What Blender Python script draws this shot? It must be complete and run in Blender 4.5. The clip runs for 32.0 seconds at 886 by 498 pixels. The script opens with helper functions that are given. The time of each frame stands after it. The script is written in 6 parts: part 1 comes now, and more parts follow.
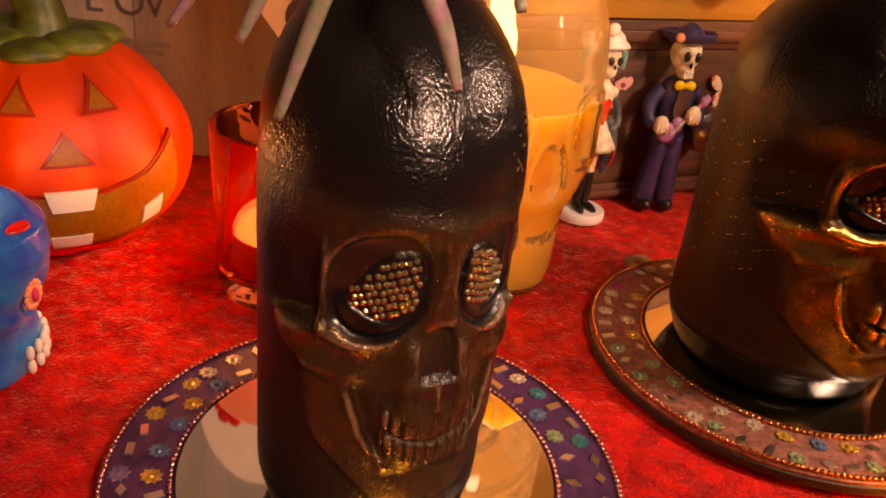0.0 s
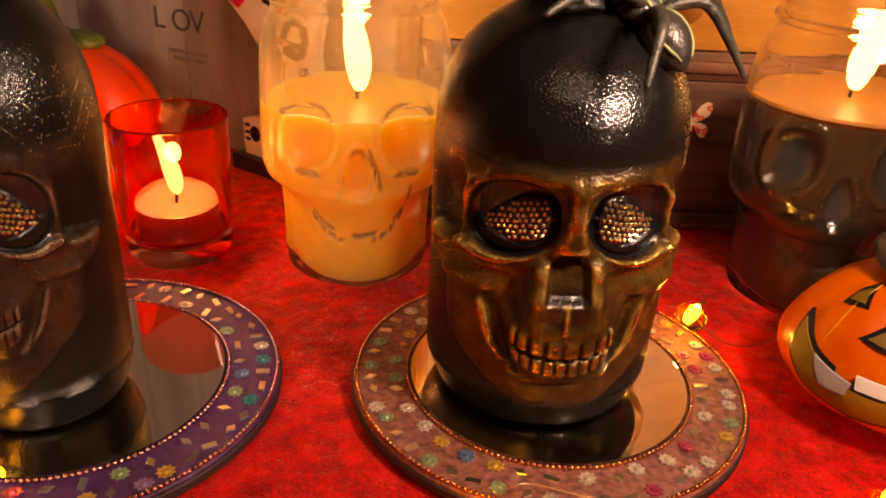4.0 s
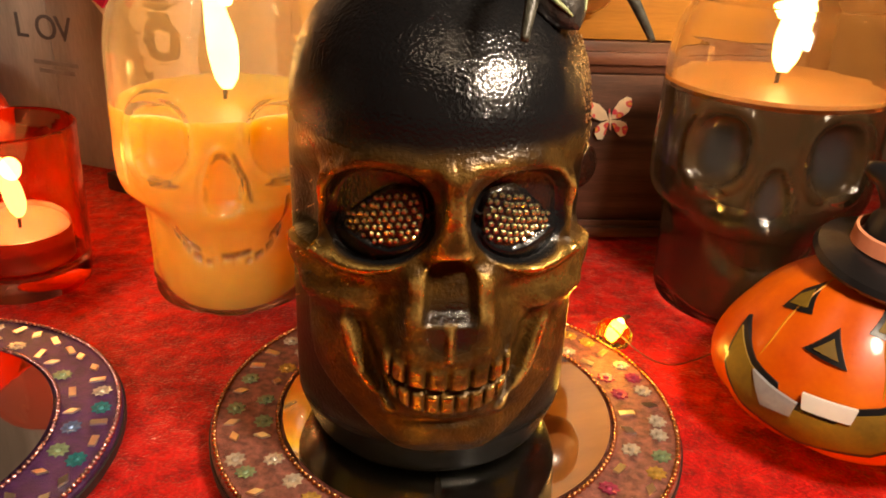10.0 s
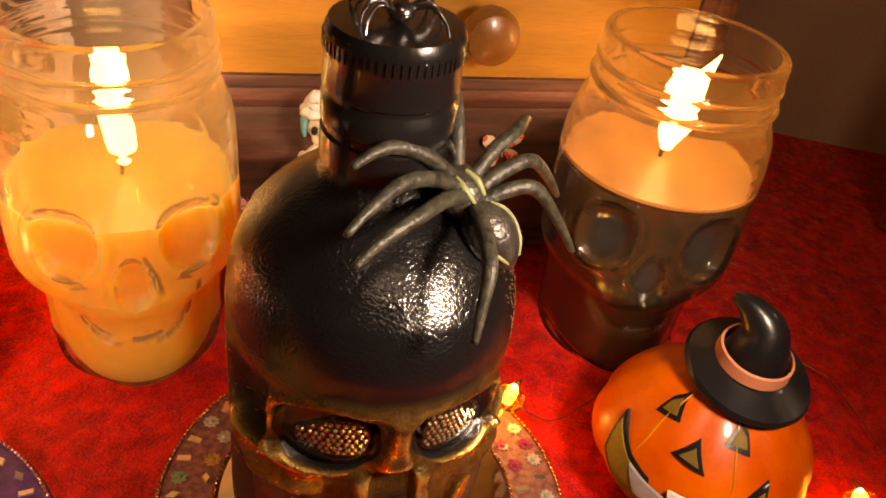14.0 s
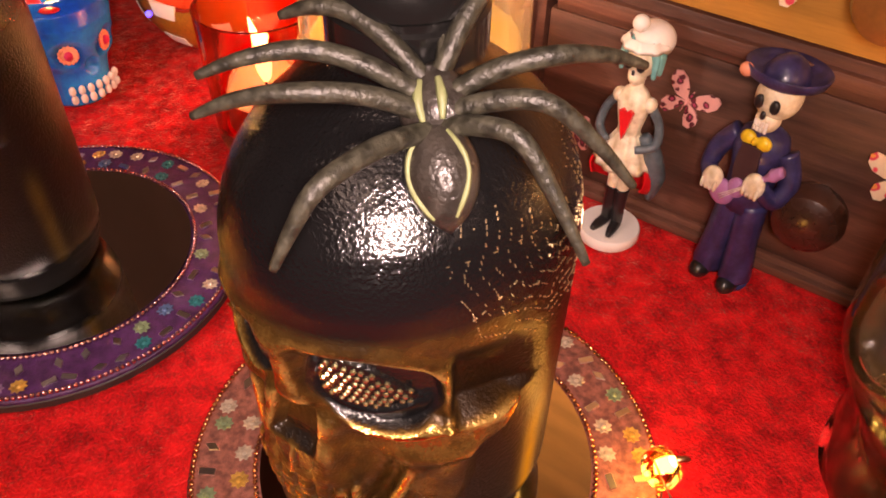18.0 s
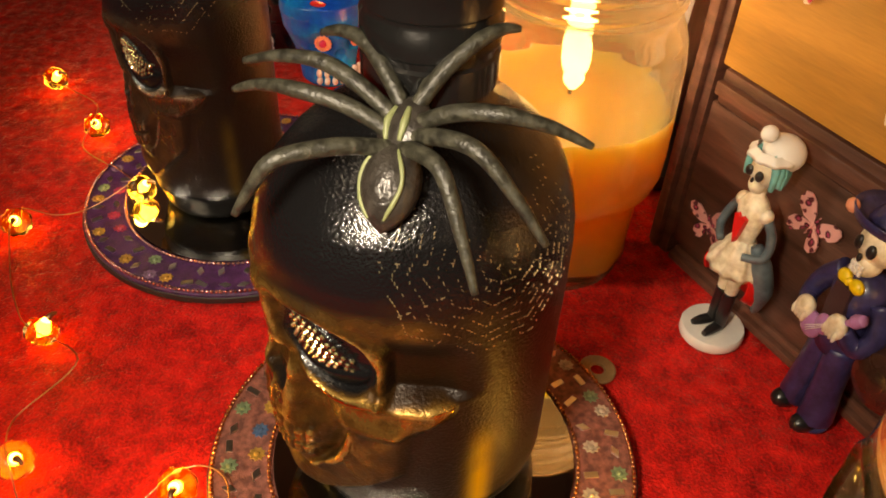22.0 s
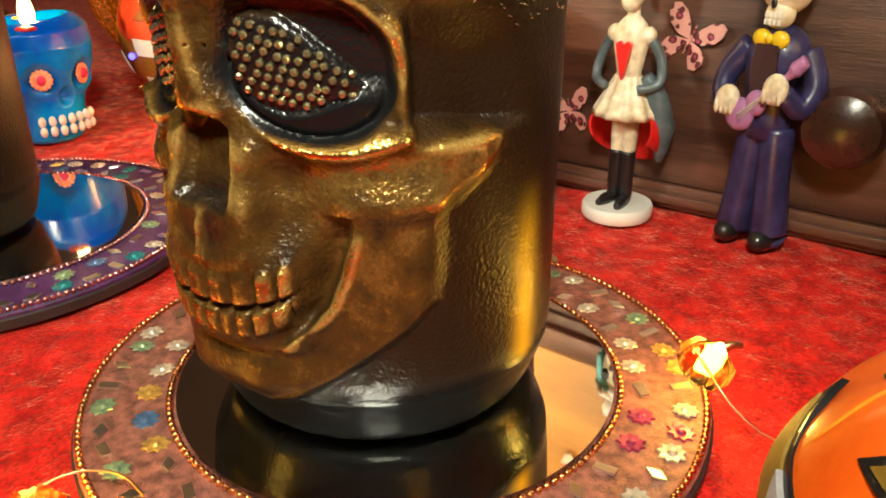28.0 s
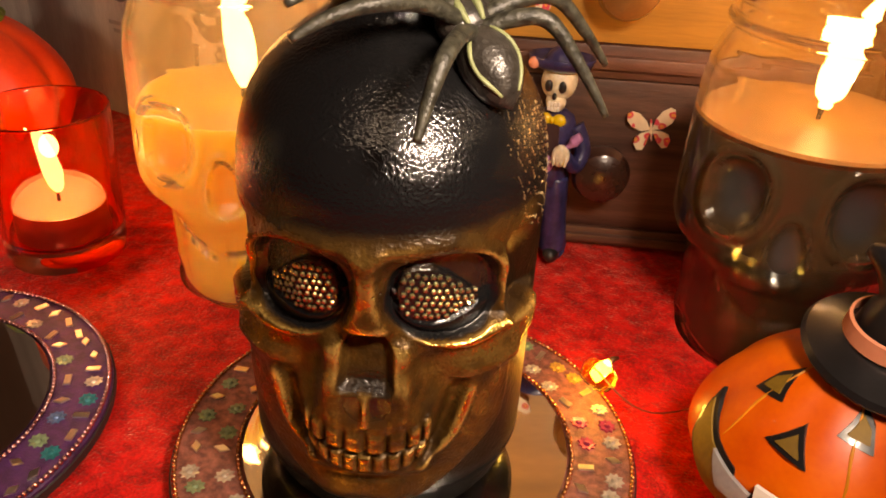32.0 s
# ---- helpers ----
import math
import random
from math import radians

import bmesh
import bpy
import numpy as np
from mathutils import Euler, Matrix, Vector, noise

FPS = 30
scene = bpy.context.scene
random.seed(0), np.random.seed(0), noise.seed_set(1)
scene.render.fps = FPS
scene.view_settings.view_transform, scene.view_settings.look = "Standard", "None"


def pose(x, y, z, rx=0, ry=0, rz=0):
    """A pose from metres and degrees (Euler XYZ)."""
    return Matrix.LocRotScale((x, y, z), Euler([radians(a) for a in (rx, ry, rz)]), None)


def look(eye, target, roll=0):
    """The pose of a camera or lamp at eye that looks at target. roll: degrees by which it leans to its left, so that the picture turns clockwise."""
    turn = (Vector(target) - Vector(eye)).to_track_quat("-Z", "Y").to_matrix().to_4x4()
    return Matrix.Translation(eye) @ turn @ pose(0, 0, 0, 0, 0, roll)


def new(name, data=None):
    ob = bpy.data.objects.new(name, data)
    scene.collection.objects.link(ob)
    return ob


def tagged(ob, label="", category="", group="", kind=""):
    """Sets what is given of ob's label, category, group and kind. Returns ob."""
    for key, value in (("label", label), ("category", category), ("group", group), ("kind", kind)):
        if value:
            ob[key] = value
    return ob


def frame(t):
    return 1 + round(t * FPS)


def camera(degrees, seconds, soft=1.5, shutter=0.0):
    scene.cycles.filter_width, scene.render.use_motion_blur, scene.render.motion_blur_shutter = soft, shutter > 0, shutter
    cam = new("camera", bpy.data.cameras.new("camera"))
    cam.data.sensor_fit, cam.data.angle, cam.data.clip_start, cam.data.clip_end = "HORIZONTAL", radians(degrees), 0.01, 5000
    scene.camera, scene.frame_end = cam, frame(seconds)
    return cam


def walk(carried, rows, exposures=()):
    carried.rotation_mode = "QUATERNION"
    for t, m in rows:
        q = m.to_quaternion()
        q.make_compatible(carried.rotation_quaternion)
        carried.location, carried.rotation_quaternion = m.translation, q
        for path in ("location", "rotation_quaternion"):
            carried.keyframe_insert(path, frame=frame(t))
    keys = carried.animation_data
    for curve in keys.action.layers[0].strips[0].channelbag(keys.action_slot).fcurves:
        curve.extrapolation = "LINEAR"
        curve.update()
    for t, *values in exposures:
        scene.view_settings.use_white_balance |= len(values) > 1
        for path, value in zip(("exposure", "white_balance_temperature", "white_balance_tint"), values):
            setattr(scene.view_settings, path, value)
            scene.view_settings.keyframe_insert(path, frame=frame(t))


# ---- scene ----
cam = camera(57.7, 32.0, soft=1.8)
# seconds, place in metres, turn in degrees
ROWS = [
    (0, 0.00196, 0.00026, 0.15788, 63.066, -5.975, 0.653),
    (0.5, 0.01816, -0.01162, 0.15617, 62.785, -5.022, 6.677),
    (1, 0.03510, -0.01980, 0.15508, 62.718, -4.809, 11.945),
    (1.5, 0.05435, -0.03392, 0.15735, 62.767, -5.265, 16.099),
    (2, 0.08043, -0.04979, 0.17413, 62.386, -5.410, 19.025),
    (2.5, 0.11490, -0.04965, 0.18342, 62.329, -4.935, 20.612),
    (3, 0.15699, -0.03364, 0.18826, 62.393, -4.190, 21.859),
    (3.5, 0.19308, -0.01318, 0.18830, 62.630, -3.270, 23.538),
    (5.5, 0.20382, 0.08480, 0.09599, 68.412, -2.059, 26.417),
    (6, 0.19570, 0.09514, 0.09954, 69.699, -1.818, 26.628),
    (6.5, 0.19805, 0.10217, 0.11106, 70.019, -1.523, 26.874),
    (7, 0.21834, 0.10898, 0.12293, 69.153, 0.083, 29.463),
    (7.5, 0.23271, 0.11676, 0.12984, 68.294, 1.681, 34.490),
    (8, 0.24025, 0.11991, 0.13479, 67.637, 1.828, 37.255),
    (8.5, 0.23909, 0.10673, 0.13895, 67.129, 1.285, 36.814),
    (9, 0.24261, 0.08716, 0.14939, 66.805, 0.317, 33.570),
    (9.5, 0.23152, 0.06848, 0.15539, 66.387, -0.951, 27.925),
    (10, 0.20507, 0.05501, 0.14976, 65.879, -2.177, 20.541),
    (10.5, 0.16851, 0.04006, 0.14661, 65.313, -3.837, 11.324),
    (11, 0.14180, 0.03866, 0.15260, 65.074, -5.390, 2.787),
    (11.5, 0.11788, 0.05032, 0.15857, 64.670, -6.956, -2.805),
    (12, 0.10803, 0.04960, 0.16847, 64.228, -8.268, -6.517),
    (12.5, 0.10055, 0.04977, 0.17213, 63.623, -8.838, -8.876),
    (13, 0.10035, 0.05055, 0.19402, 62.507, -8.637, -8.538),
    (13.5, 0.12094, 0.05753, 0.22617, 58.639, -8.299, -1.964),
    (14, 0.16896, 0.08084, 0.23845, 53.467, -7.464, 11.353),
    (14.5, 0.20735, 0.09452, 0.24628, 50.969, -5.214, 25.080),
    (16.5, 0.26894, 0.16329, 0.21607, 51.187, -2.041, 48.759),
    (17, 0.25741, 0.16796, 0.20423, 51.201, -2.709, 50.680),
    (17.5, 0.25233, 0.18076, 0.20816, 49.510, -2.502, 55.351),
    (18, 0.25915, 0.18326, 0.21436, 47.334, -0.955, 60.557),
    (18.5, 0.24750, 0.19587, 0.21407, 45.004, -0.854, 62.482),
    (19, 0.24943, 0.20636, 0.20784, 43.847, -1.668, 66.319),
    (19.5, 0.28227, 0.20808, 0.21340, 46.138, -1.939, 75.311),
    (20, 0.29150, 0.22397, 0.21927, 47.836, -1.261, 83.657),
    (20.5, 0.30388, 0.23541, 0.21536, 48.357, -0.931, 86.490),
    (21, 0.31358, 0.23834, 0.21003, 50.035, -0.448, 86.719),
    (21.5, 0.31276, 0.24024, 0.21326, 51.260, -0.567, 86.466),
    (22, 0.29991, 0.24087, 0.22810, 49.792, -2.067, 87.780),
    (22.5, 0.30248, 0.25496, 0.22951, 47.495, -2.688, 89.996),
    (23, 0.30952, 0.26483, 0.23528, 46.660, -1.859, 92.120),
    (23.5, 0.31123, 0.26251, 0.23663, 46.446, -1.449, 92.475),
    (24, 0.31678, 0.25327, 0.23367, 47.274, -1.787, 89.533),
    (24.5, 0.32850, 0.24479, 0.22787, 49.262, -1.919, 86.183),
    (26.5, 0.31841, 0.20949, 0.16689, 56.806, -0.574, 72.088),
    (27, 0.29511, 0.19364, 0.13833, 60.410, -0.422, 66.537),
    (27.5, 0.28578, 0.19198, 0.11505, 63.427, 0.093, 62.323),
    (28, 0.28285, 0.18153, 0.10812, 65.348, 0.372, 60.749),
    (28.5, 0.28089, 0.16753, 0.10733, 66.018, 0.229, 59.665),
    (29, 0.27804, 0.15337, 0.10917, 65.752, -0.455, 57.684),
    (29.5, 0.27085, 0.14355, 0.11072, 64.893, -1.321, 52.874),
    (30, 0.26106, 0.13261, 0.11358, 63.950, -1.649, 46.238),
    (30.5, 0.24996, 0.11275, 0.12666, 63.648, -1.810, 40.077),
    (31, 0.23878, 0.10090, 0.13878, 63.078, -2.296, 34.859),
    (31.5, 0.23492, 0.09158, 0.16191, 61.435, -2.707, 32.283),
    (32, 0.23723, 0.09066, 0.18040, 60.002, -2.637, 30.713),
]
# seconds, stops, white balance
EXPOSURES = [(0.0, -0.30, 10800, 48), (1.5, -0.6, 10600, 44), (3.5, -0.55, 10500, 40), (5.5, -0.05, 6100, 42), (7.0, 0.0, 6900, 38), (9.0, -0.2, 7400, 20), (11.0, -0.2, 8100, 12), (13.0, -0.18, 8900, 22), (14.5, -0.28, 8800, 25), (16.5, -0.12, 7100, 41), (18.0, -0.14, 7300, 41),
             (19.0, -0.12, 7500, 35), (21.0, -0.36, 7600, 13), (24.5, -0.56, 7400, 6), (27.0, 0.2, 6600, -2), (28.5, 0.25, 6200, -8), (30.5, -0.15, 6900, 2), (32.0, -0.3, 8000, 20)]
walk(cam, [(t, pose(x, y, z, rx, ry, rz)) for t, x, y, z, rx, ry, rz in ROWS], EXPOSURES)

# ---- world and large lights ----
world = bpy.data.worlds.new("room_air")
world.use_nodes = True
world.node_tree.nodes["Background"].inputs[0].default_value = (1.0, 0.8, 0.62, 1)
world.node_tree.nodes["Background"].inputs[1].default_value = 0.045
scene.world = world


def lamp(name, kind, place, power, colour, size, aim=None):
    data = bpy.data.lights.new(name, kind)
    data.energy, data.color = power, colour
    if kind == "AREA":
        data.shape, data.size = "DISK", size
    else:
        data.shadow_soft_size = size
    ob = new(name, data)
    ob.matrix_world = look(place, aim) if aim else pose(*place)
    return ob


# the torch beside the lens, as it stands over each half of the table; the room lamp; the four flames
CANDLE = (1.0, 0.50, 0.16)
lamp("ceiling_lamp_light", "AREA", (0.45, -0.55, 1.60), 3.0, (1.0, 0.82, 0.62), 0.30, (0.12, 0.25, 0.05))
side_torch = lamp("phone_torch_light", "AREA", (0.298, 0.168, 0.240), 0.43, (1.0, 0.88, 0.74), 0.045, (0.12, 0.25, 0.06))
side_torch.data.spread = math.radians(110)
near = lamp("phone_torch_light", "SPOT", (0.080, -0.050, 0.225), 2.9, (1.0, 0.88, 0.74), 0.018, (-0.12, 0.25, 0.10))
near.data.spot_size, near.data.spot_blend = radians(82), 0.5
lamp("white_jar_flame_light", "POINT", (0.0272, 0.3055, 0.114), 0.032, CANDLE, 0.006)
lamp("dark_jar_flame_light", "POINT", (0.2185, 0.3775, 0.118), 0.058, CANDLE, 0.006)
lamp("tealight_flame_light", "POINT", (-0.0465, 0.2705, 0.044), 0.10, CANDLE, 0.004)
for place, power in (((0.1800, 0.2985, 0.020), 0.026), ((0.1500, 0.1715, 0.012), 0.011), ((0.0030, 0.1225, 0.018), 0.011)):
    lamp("fairy_light_glow", "POINT", place, power, (1.0, 0.60, 0.10), 0.003)
lamp("blue_candle_flame_light", "POINT", (-0.1275, 0.199, 0.066), 0.075, CANDLE, 0.004)

# ---- materials ----


def mat(name, base, rough=0.5, metal=0.0, var=0.12, scale=60.0, fine=600.0, bump=0.15, second=None, spec=0.5, coat=0.0,
        sheen=0.0, sss=0.0, sss_radius=(0.01, 0.005, 0.003), trans=0.0, glow=None, glow_strength=0.0, dist=0.0006, stretch=None):
    """A surface with colour varied at two scales, uneven gloss and fine relief."""
    m = bpy.data.materials.new(name)
    m.use_nodes = True
    nt = m.node_tree
    N, L = nt.nodes, nt.links
    b = N["Principled BSDF"]
    tc = N.new("ShaderNodeTexCoord")
    src = tc.outputs["Object"]
    if stretch:
        mp = N.new("ShaderNodeMapping")
        mp.inputs["Scale"].default_value = stretch
        L.new(src, mp.inputs["Vector"])
        src = mp.outputs["Vector"]
    n1 = N.new("ShaderNodeTexNoise")
    n1.inputs["Scale"].default_value, n1.inputs["Detail"].default_value = scale, 4
    n2 = N.new("ShaderNodeTexNoise")
    n2.inputs["Scale"].default_value, n2.inputs["Detail"].default_value = fine, 2
    L.new(src, n1.inputs["Vector"]), L.new(src, n2.inputs["Vector"])
    ramp = N.new("ShaderNodeValToRGB")
    two = second or [c * (1 - 2.2 * var) for c in base]
    hi = [min(1, c * (1 + var)) for c in base]
    ramp.color_ramp.elements[0].position, ramp.color_ramp.elements[1].position = 0.35, 0.68
    ramp.color_ramp.elements[0].color, ramp.color_ramp.elements[1].color = (*two, 1), (*hi, 1)
    L.new(n1.outputs[0], ramp.inputs[0])
    mix = N.new("ShaderNodeMixRGB")
    mix.blend_type = "OVERLAY"
    mix.inputs[0].default_value = min(0.5, var * 1.5)
    L.new(ramp.outputs[0], mix.inputs[1]), L.new(n2.outputs[0], mix.inputs[2])
    L.new(mix.outputs[0], b.inputs["Base Color"])
    mr = N.new("ShaderNodeMapRange")
    mr.inputs[3].default_value, mr.inputs[4].default_value = max(0.02, rough * 0.75), min(1, rough * 1.25)
    L.new(n1.outputs[0], mr.inputs[0]), L.new(mr.outputs[0], b.inputs["Roughness"])
    b.inputs["Metallic"].default_value = metal
    b.inputs["Specular IOR Level"].default_value = spec
    b.inputs["Coat Weight"].default_value = coat
    b.inputs["Sheen Weight"].default_value = sheen
    b.inputs["Transmission Weight"].default_value = trans
    if sss:
        b.inputs["Subsurface Weight"].default_value = sss
        b.inputs["Subsurface Radius"].default_value = sss_radius
        b.inputs["Subsurface Scale"].default_value = 1.0
    if glow:
        b.inputs["Emission Color"].default_value = (*glow, 1)
        b.inputs["Emission Strength"].default_value = glow_strength
    if bump:
        bp = N.new("ShaderNodeBump")
        bp.inputs["Strength"].default_value, bp.inputs["Distance"].default_value = bump, dist
        L.new(n2.outputs[0], bp.inputs["Height"]), L.new(bp.outputs[0], b.inputs["Normal"])
    return m


def glass_mat(name, colour, rough=0.02, ior=1.5, ripple=0.1):
    m = mat(name, colour, rough, var=0.02, scale=40, fine=120, bump=ripple, trans=1.0, dist=0.0008)
    m.node_tree.nodes["Principled BSDF"].inputs["IOR"].default_value = ior
    return m


def velvet_mat():
    """Crushed velvet: patches of pile lying in different ways, with a bright sheen."""
    m = mat("crushed_velvet", (0.68, 0.015, 0.012), 0.58, var=0.30, scale=105, fine=1000, bump=1.0, second=(0.38, 0.0050, 0.006), sheen=0.42, spec=0.25, dist=0.0007)
    N, L = m.node_tree.nodes, m.node_tree.links
    b = N["Principled BSDF"]
    b.inputs["Sheen Roughness"].default_value = 0.35
    b.inputs["Sheen Tint"].default_value = (1.0, 0.38, 0.26, 1)
    n1 = [n for n in N if n.type == "TEX_NOISE"][0]
    n1.inputs["Detail"].default_value, n1.inputs["Roughness"].default_value, n1.inputs["Distortion"].default_value = 6, 0.62, 0.15
    big = N.new("ShaderNodeTexNoise")
    big.inputs["Scale"].default_value, big.inputs["Detail"].default_value, big.inputs["Distortion"].default_value = 210, 5, 0.4
    bp2 = N.new("ShaderNodeBump")
    bp2.inputs["Strength"].default_value, bp2.inputs["Distance"].default_value = 0.75, 0.0016
    old = [n for n in N if n.type == "BUMP"][0]
    L.new(n1.inputs["Vector"].links[0].from_socket, big.inputs["Vector"])
    # specks of pile that catch the light
    n2 = [n for n in N if n.type == "TEX_NOISE"][1]
    speck = N.new("ShaderNodeMapRange")
    speck.inputs[1].default_value, speck.inputs[2].default_value = 0.36, 0.66
    mix = [n for n in N if n.type == "MIX_RGB"][0]
    mix.inputs[0].default_value = 0.36
    L.new(n2.outputs[0], speck.inputs[0]), L.new(speck.outputs[0], mix.inputs[2])
    # tufts whose pile stands towards the light
    tuft, lie = N.new("ShaderNodeTexNoise"), N.new("ShaderNodeMapRange")
    tuft.inputs["Scale"].default_value, tuft.inputs["Detail"].default_value, tuft.inputs["Roughness"].default_value = 190, 4, 0.65
    lie.inputs[1].default_value, lie.inputs[2].default_value, lie.inputs[3].default_value, lie.inputs[4].default_value = 0.44, 0.70, 0.15, 1.6
    L.new(n1.inputs["Vector"].links[0].from_socket, tuft.inputs["Vector"]), L.new(tuft.outputs[0], lie.inputs[0]), L.new(lie.outputs[0], b.inputs["Sheen Weight"])
    L.new(big.outputs[0], bp2.inputs["Height"]), L.new(bp2.outputs[0], old.inputs["Normal"])
    return m


def bottle_mat(name, gain, tone, clear, under):
    """Painted amber bottle: black paint, gold rubbed on the raised parts, bare amber glass with a painted glow."""
    m = bpy.data.materials.new(name)
    m.use_nodes = True
    N, L = m.node_tree.nodes, m.node_tree.links
    b, out = N["Principled BSDF"], N["Material Output"]
    tc = N.new("ShaderNodeTexCoord")

    def noise_at(scale, detail, rough=0.5):
        n = N.new("ShaderNodeTexNoise")
        n.inputs["Scale"].default_value, n.inputs["Detail"].default_value, n.inputs["Roughness"].default_value = scale, detail, rough
        L.new(tc.outputs["Object"], n.inputs["Vector"])
        return n.outputs[0]

    def ramp_of(sock, a, c):
        r = N.new("ShaderNodeMapRange")
        r.inputs[1].default_value, r.inputs[2].default_value = a, c
        L.new(sock, r.inputs[0])
        return r.outputs[0]

    def math_of(op, s1, s2):
        k = N.new("ShaderNodeMath")
        k.operation, k.use_clamp = op, op != "ADD"
        for i, s in enumerate((s1, s2)):
            if isinstance(s, float):
                k.inputs[i].default_value = s
            else:
                L.new(s, k.inputs[i])
        return k.outputs[0]
    at = N.new("ShaderNodeAttribute")
    at.attribute_name = "paint"
    sep = N.new("ShaderNodeSeparateColor")
    L.new(at.outputs["Color"], sep.inputs[0])
    gold, bare, black = sep.outputs[0], sep.outputs[1], sep.outputs[2]
    grain, patch = noise_at(1150, 2), noise_at(140, 4, 0.6)
    flake = noise_at(1500, 2, 0.6)
    wear = math_of("ADD", math_of("MULTIPLY", gold, gain), math_of("ADD", math_of("MULTIPLY", flake, 0.20), math_of("MULTIPLY", patch, 0.50)))
    rub = math_of("MULTIPLY", ramp_of(wear, 0.52, 1.10), ramp_of(gold, 0.0, 0.12))
    stain = math_of("MULTIPLY", ramp_of(gold, 0.03, 0.26), ramp_of(patch, 0.25, 0.65))
    dark = N.new("ShaderNodeMixRGB")
    dark.inputs[1].default_value, dark.inputs[2].default_value = (*under, 1), (0.0060, 0.0062, 0.0068, 1)
    L.new(black, dark.inputs[0])
    brown, gilt = N.new("ShaderNodeMixRGB"), N.new("ShaderNodeMixRGB")
    brown.inputs[2].default_value, gilt.inputs[2].default_value = (tone[0] * 0.25, tone[1] * 0.195, tone[2] * 0.14, 1), (*tone, 1)
    L.new(dark.outputs[0], brown.inputs[1]), L.new(stain, brown.inputs[0])
    L.new(brown.outputs[0], gilt.inputs[1]), L.new(rub, gilt.inputs[0])
    L.new(gilt.outputs[0], b.inputs["Base Color"])
    L.new(math_of("MAXIMUM", rub, math_of("MULTIPLY", stain, 0.92)), b.inputs["Metallic"])
    warm = N.new("ShaderNodeMixRGB")
    warm.inputs[1].default_value, warm.inputs[2].default_value = (1, 1, 1, 1), (1.0, 0.70, 0.26, 1)
    L.new(stain, warm.inputs[0]), L.new(warm.outputs[0], b.inputs["Specular Tint"])
    ro = N.new("ShaderNodeMapRange")
    ro.inputs[3].default_value, ro.inputs[4].default_value = 0.07, 0.20
    inv = math_of("SUBTRACT", 1.0, at.outputs["Alpha"])
    L.new(patch, ro.inputs[0])
    L.new(math_of("ADD", ro.outputs[0], math_of("ADD", math_of("MULTIPLY", math_of("MULTIPLY", inv, black), 0.16), math_of("MULTIPLY", math_of("SUBTRACT", 1.0, math_of("MAXIMUM", stain, black)), 0.26))), b.inputs["Roughness"])
    bp = N.new("ShaderNodeBump")
    bp.inputs["Distance"].default_value = 0.00036
    L.new(math_of("MULTIPLY", at.outputs["Alpha"], 0.95), bp.inputs["Strength"])
    L.new(grain, bp.inputs["Height"]), L.new(bp.outputs[0], b.inputs["Normal"])
    L.new(math_of("ADD", 0.24, math_of("MULTIPLY", math_of("MAXIMUM", stain, math_of("MULTIPLY", black, ramp_of(at.outputs["Alpha"], 0.35, 0.55))), 0.62)), b.inputs["Specular IOR Level"])
    g = N.new("ShaderNodeBsdfPrincipled")
    g.inputs["Base Color"].default_value = (0.95, 0.60, 0.03, 1)
    g.inputs["Transmission Weight"].default_value, g.inputs["Roughness"].default_value = 1.0, 0.38
    g.inputs["IOR"].default_value = 1.08
    # bright yellow colour stands in for fairy light shining through the amber
    glow_yellow = N.new("ShaderNodeBsdfPrincipled")
    glow_yellow.inputs["Base Color"].default_value, glow_yellow.inputs["Roughness"].default_value = (0.80, 0.47, 0.010, 1), 0.18
    L.new(bp.outputs[0], glow_yellow.inputs["Normal"])
    amber = N.new("ShaderNodeMixShader")
    amber.inputs[0].default_value = 0.80
    L.new(g.outputs[0], amber.inputs[1]), L.new(glow_yellow.outputs[0], amber.inputs[2])
    ms = N.new("ShaderNodeMixShader")
    L.new(math_of("MULTIPLY", math_of("MULTIPLY", bare, clear), ramp_of(noise_at(45, 3), 0.10, 0.45)), ms.inputs[0])
    L.new(b.outputs[0], ms.inputs[1]), L.new(amber.outputs[0], ms.inputs[2]), L.new(ms.outputs[0], out.inputs["Surface"])
    return m


def filmed_glass_mat(name, film, clear=(0.98, 0.97, 0.94), tint=(0.80, 0.62, 0.40), ior=1.45):
    """Glass with a thin film of wax and soot on it."""
    m = glass_mat(name, clear, 0.02, ior, 0.12)
    N, L = m.node_tree.nodes, m.node_tree.links
    b, out = N["Principled BSDF"], N["Material Output"]
    haze = N.new("ShaderNodeBsdfTranslucent")
    haze.inputs["Color"].default_value = (*tint, 1)
    n = N.new("ShaderNodeTexNoise")
    n.inputs["Scale"].default_value, n.inputs["Detail"].default_value = 45, 4
    tc = N.new("ShaderNodeTexCoord")
    r = N.new("ShaderNodeMapRange")
    r.inputs[1].default_value, r.inputs[2].default_value, r.inputs[3].default_value, r.inputs[4].default_value = 0.35, 0.7, film * 0.6, film * 1.5
    ms = N.new("ShaderNodeMixShader")
    L.new(tc.outputs["Object"], n.inputs["Vector"]), L.new(n.outputs[0], r.inputs[0]), L.new(r.outputs[0], ms.inputs[0])
    L.new(b.outputs[0], ms.inputs[1]), L.new(haze.outputs[0], ms.inputs[2]), L.new(ms.outputs[0], out.inputs["Surface"])
    return m


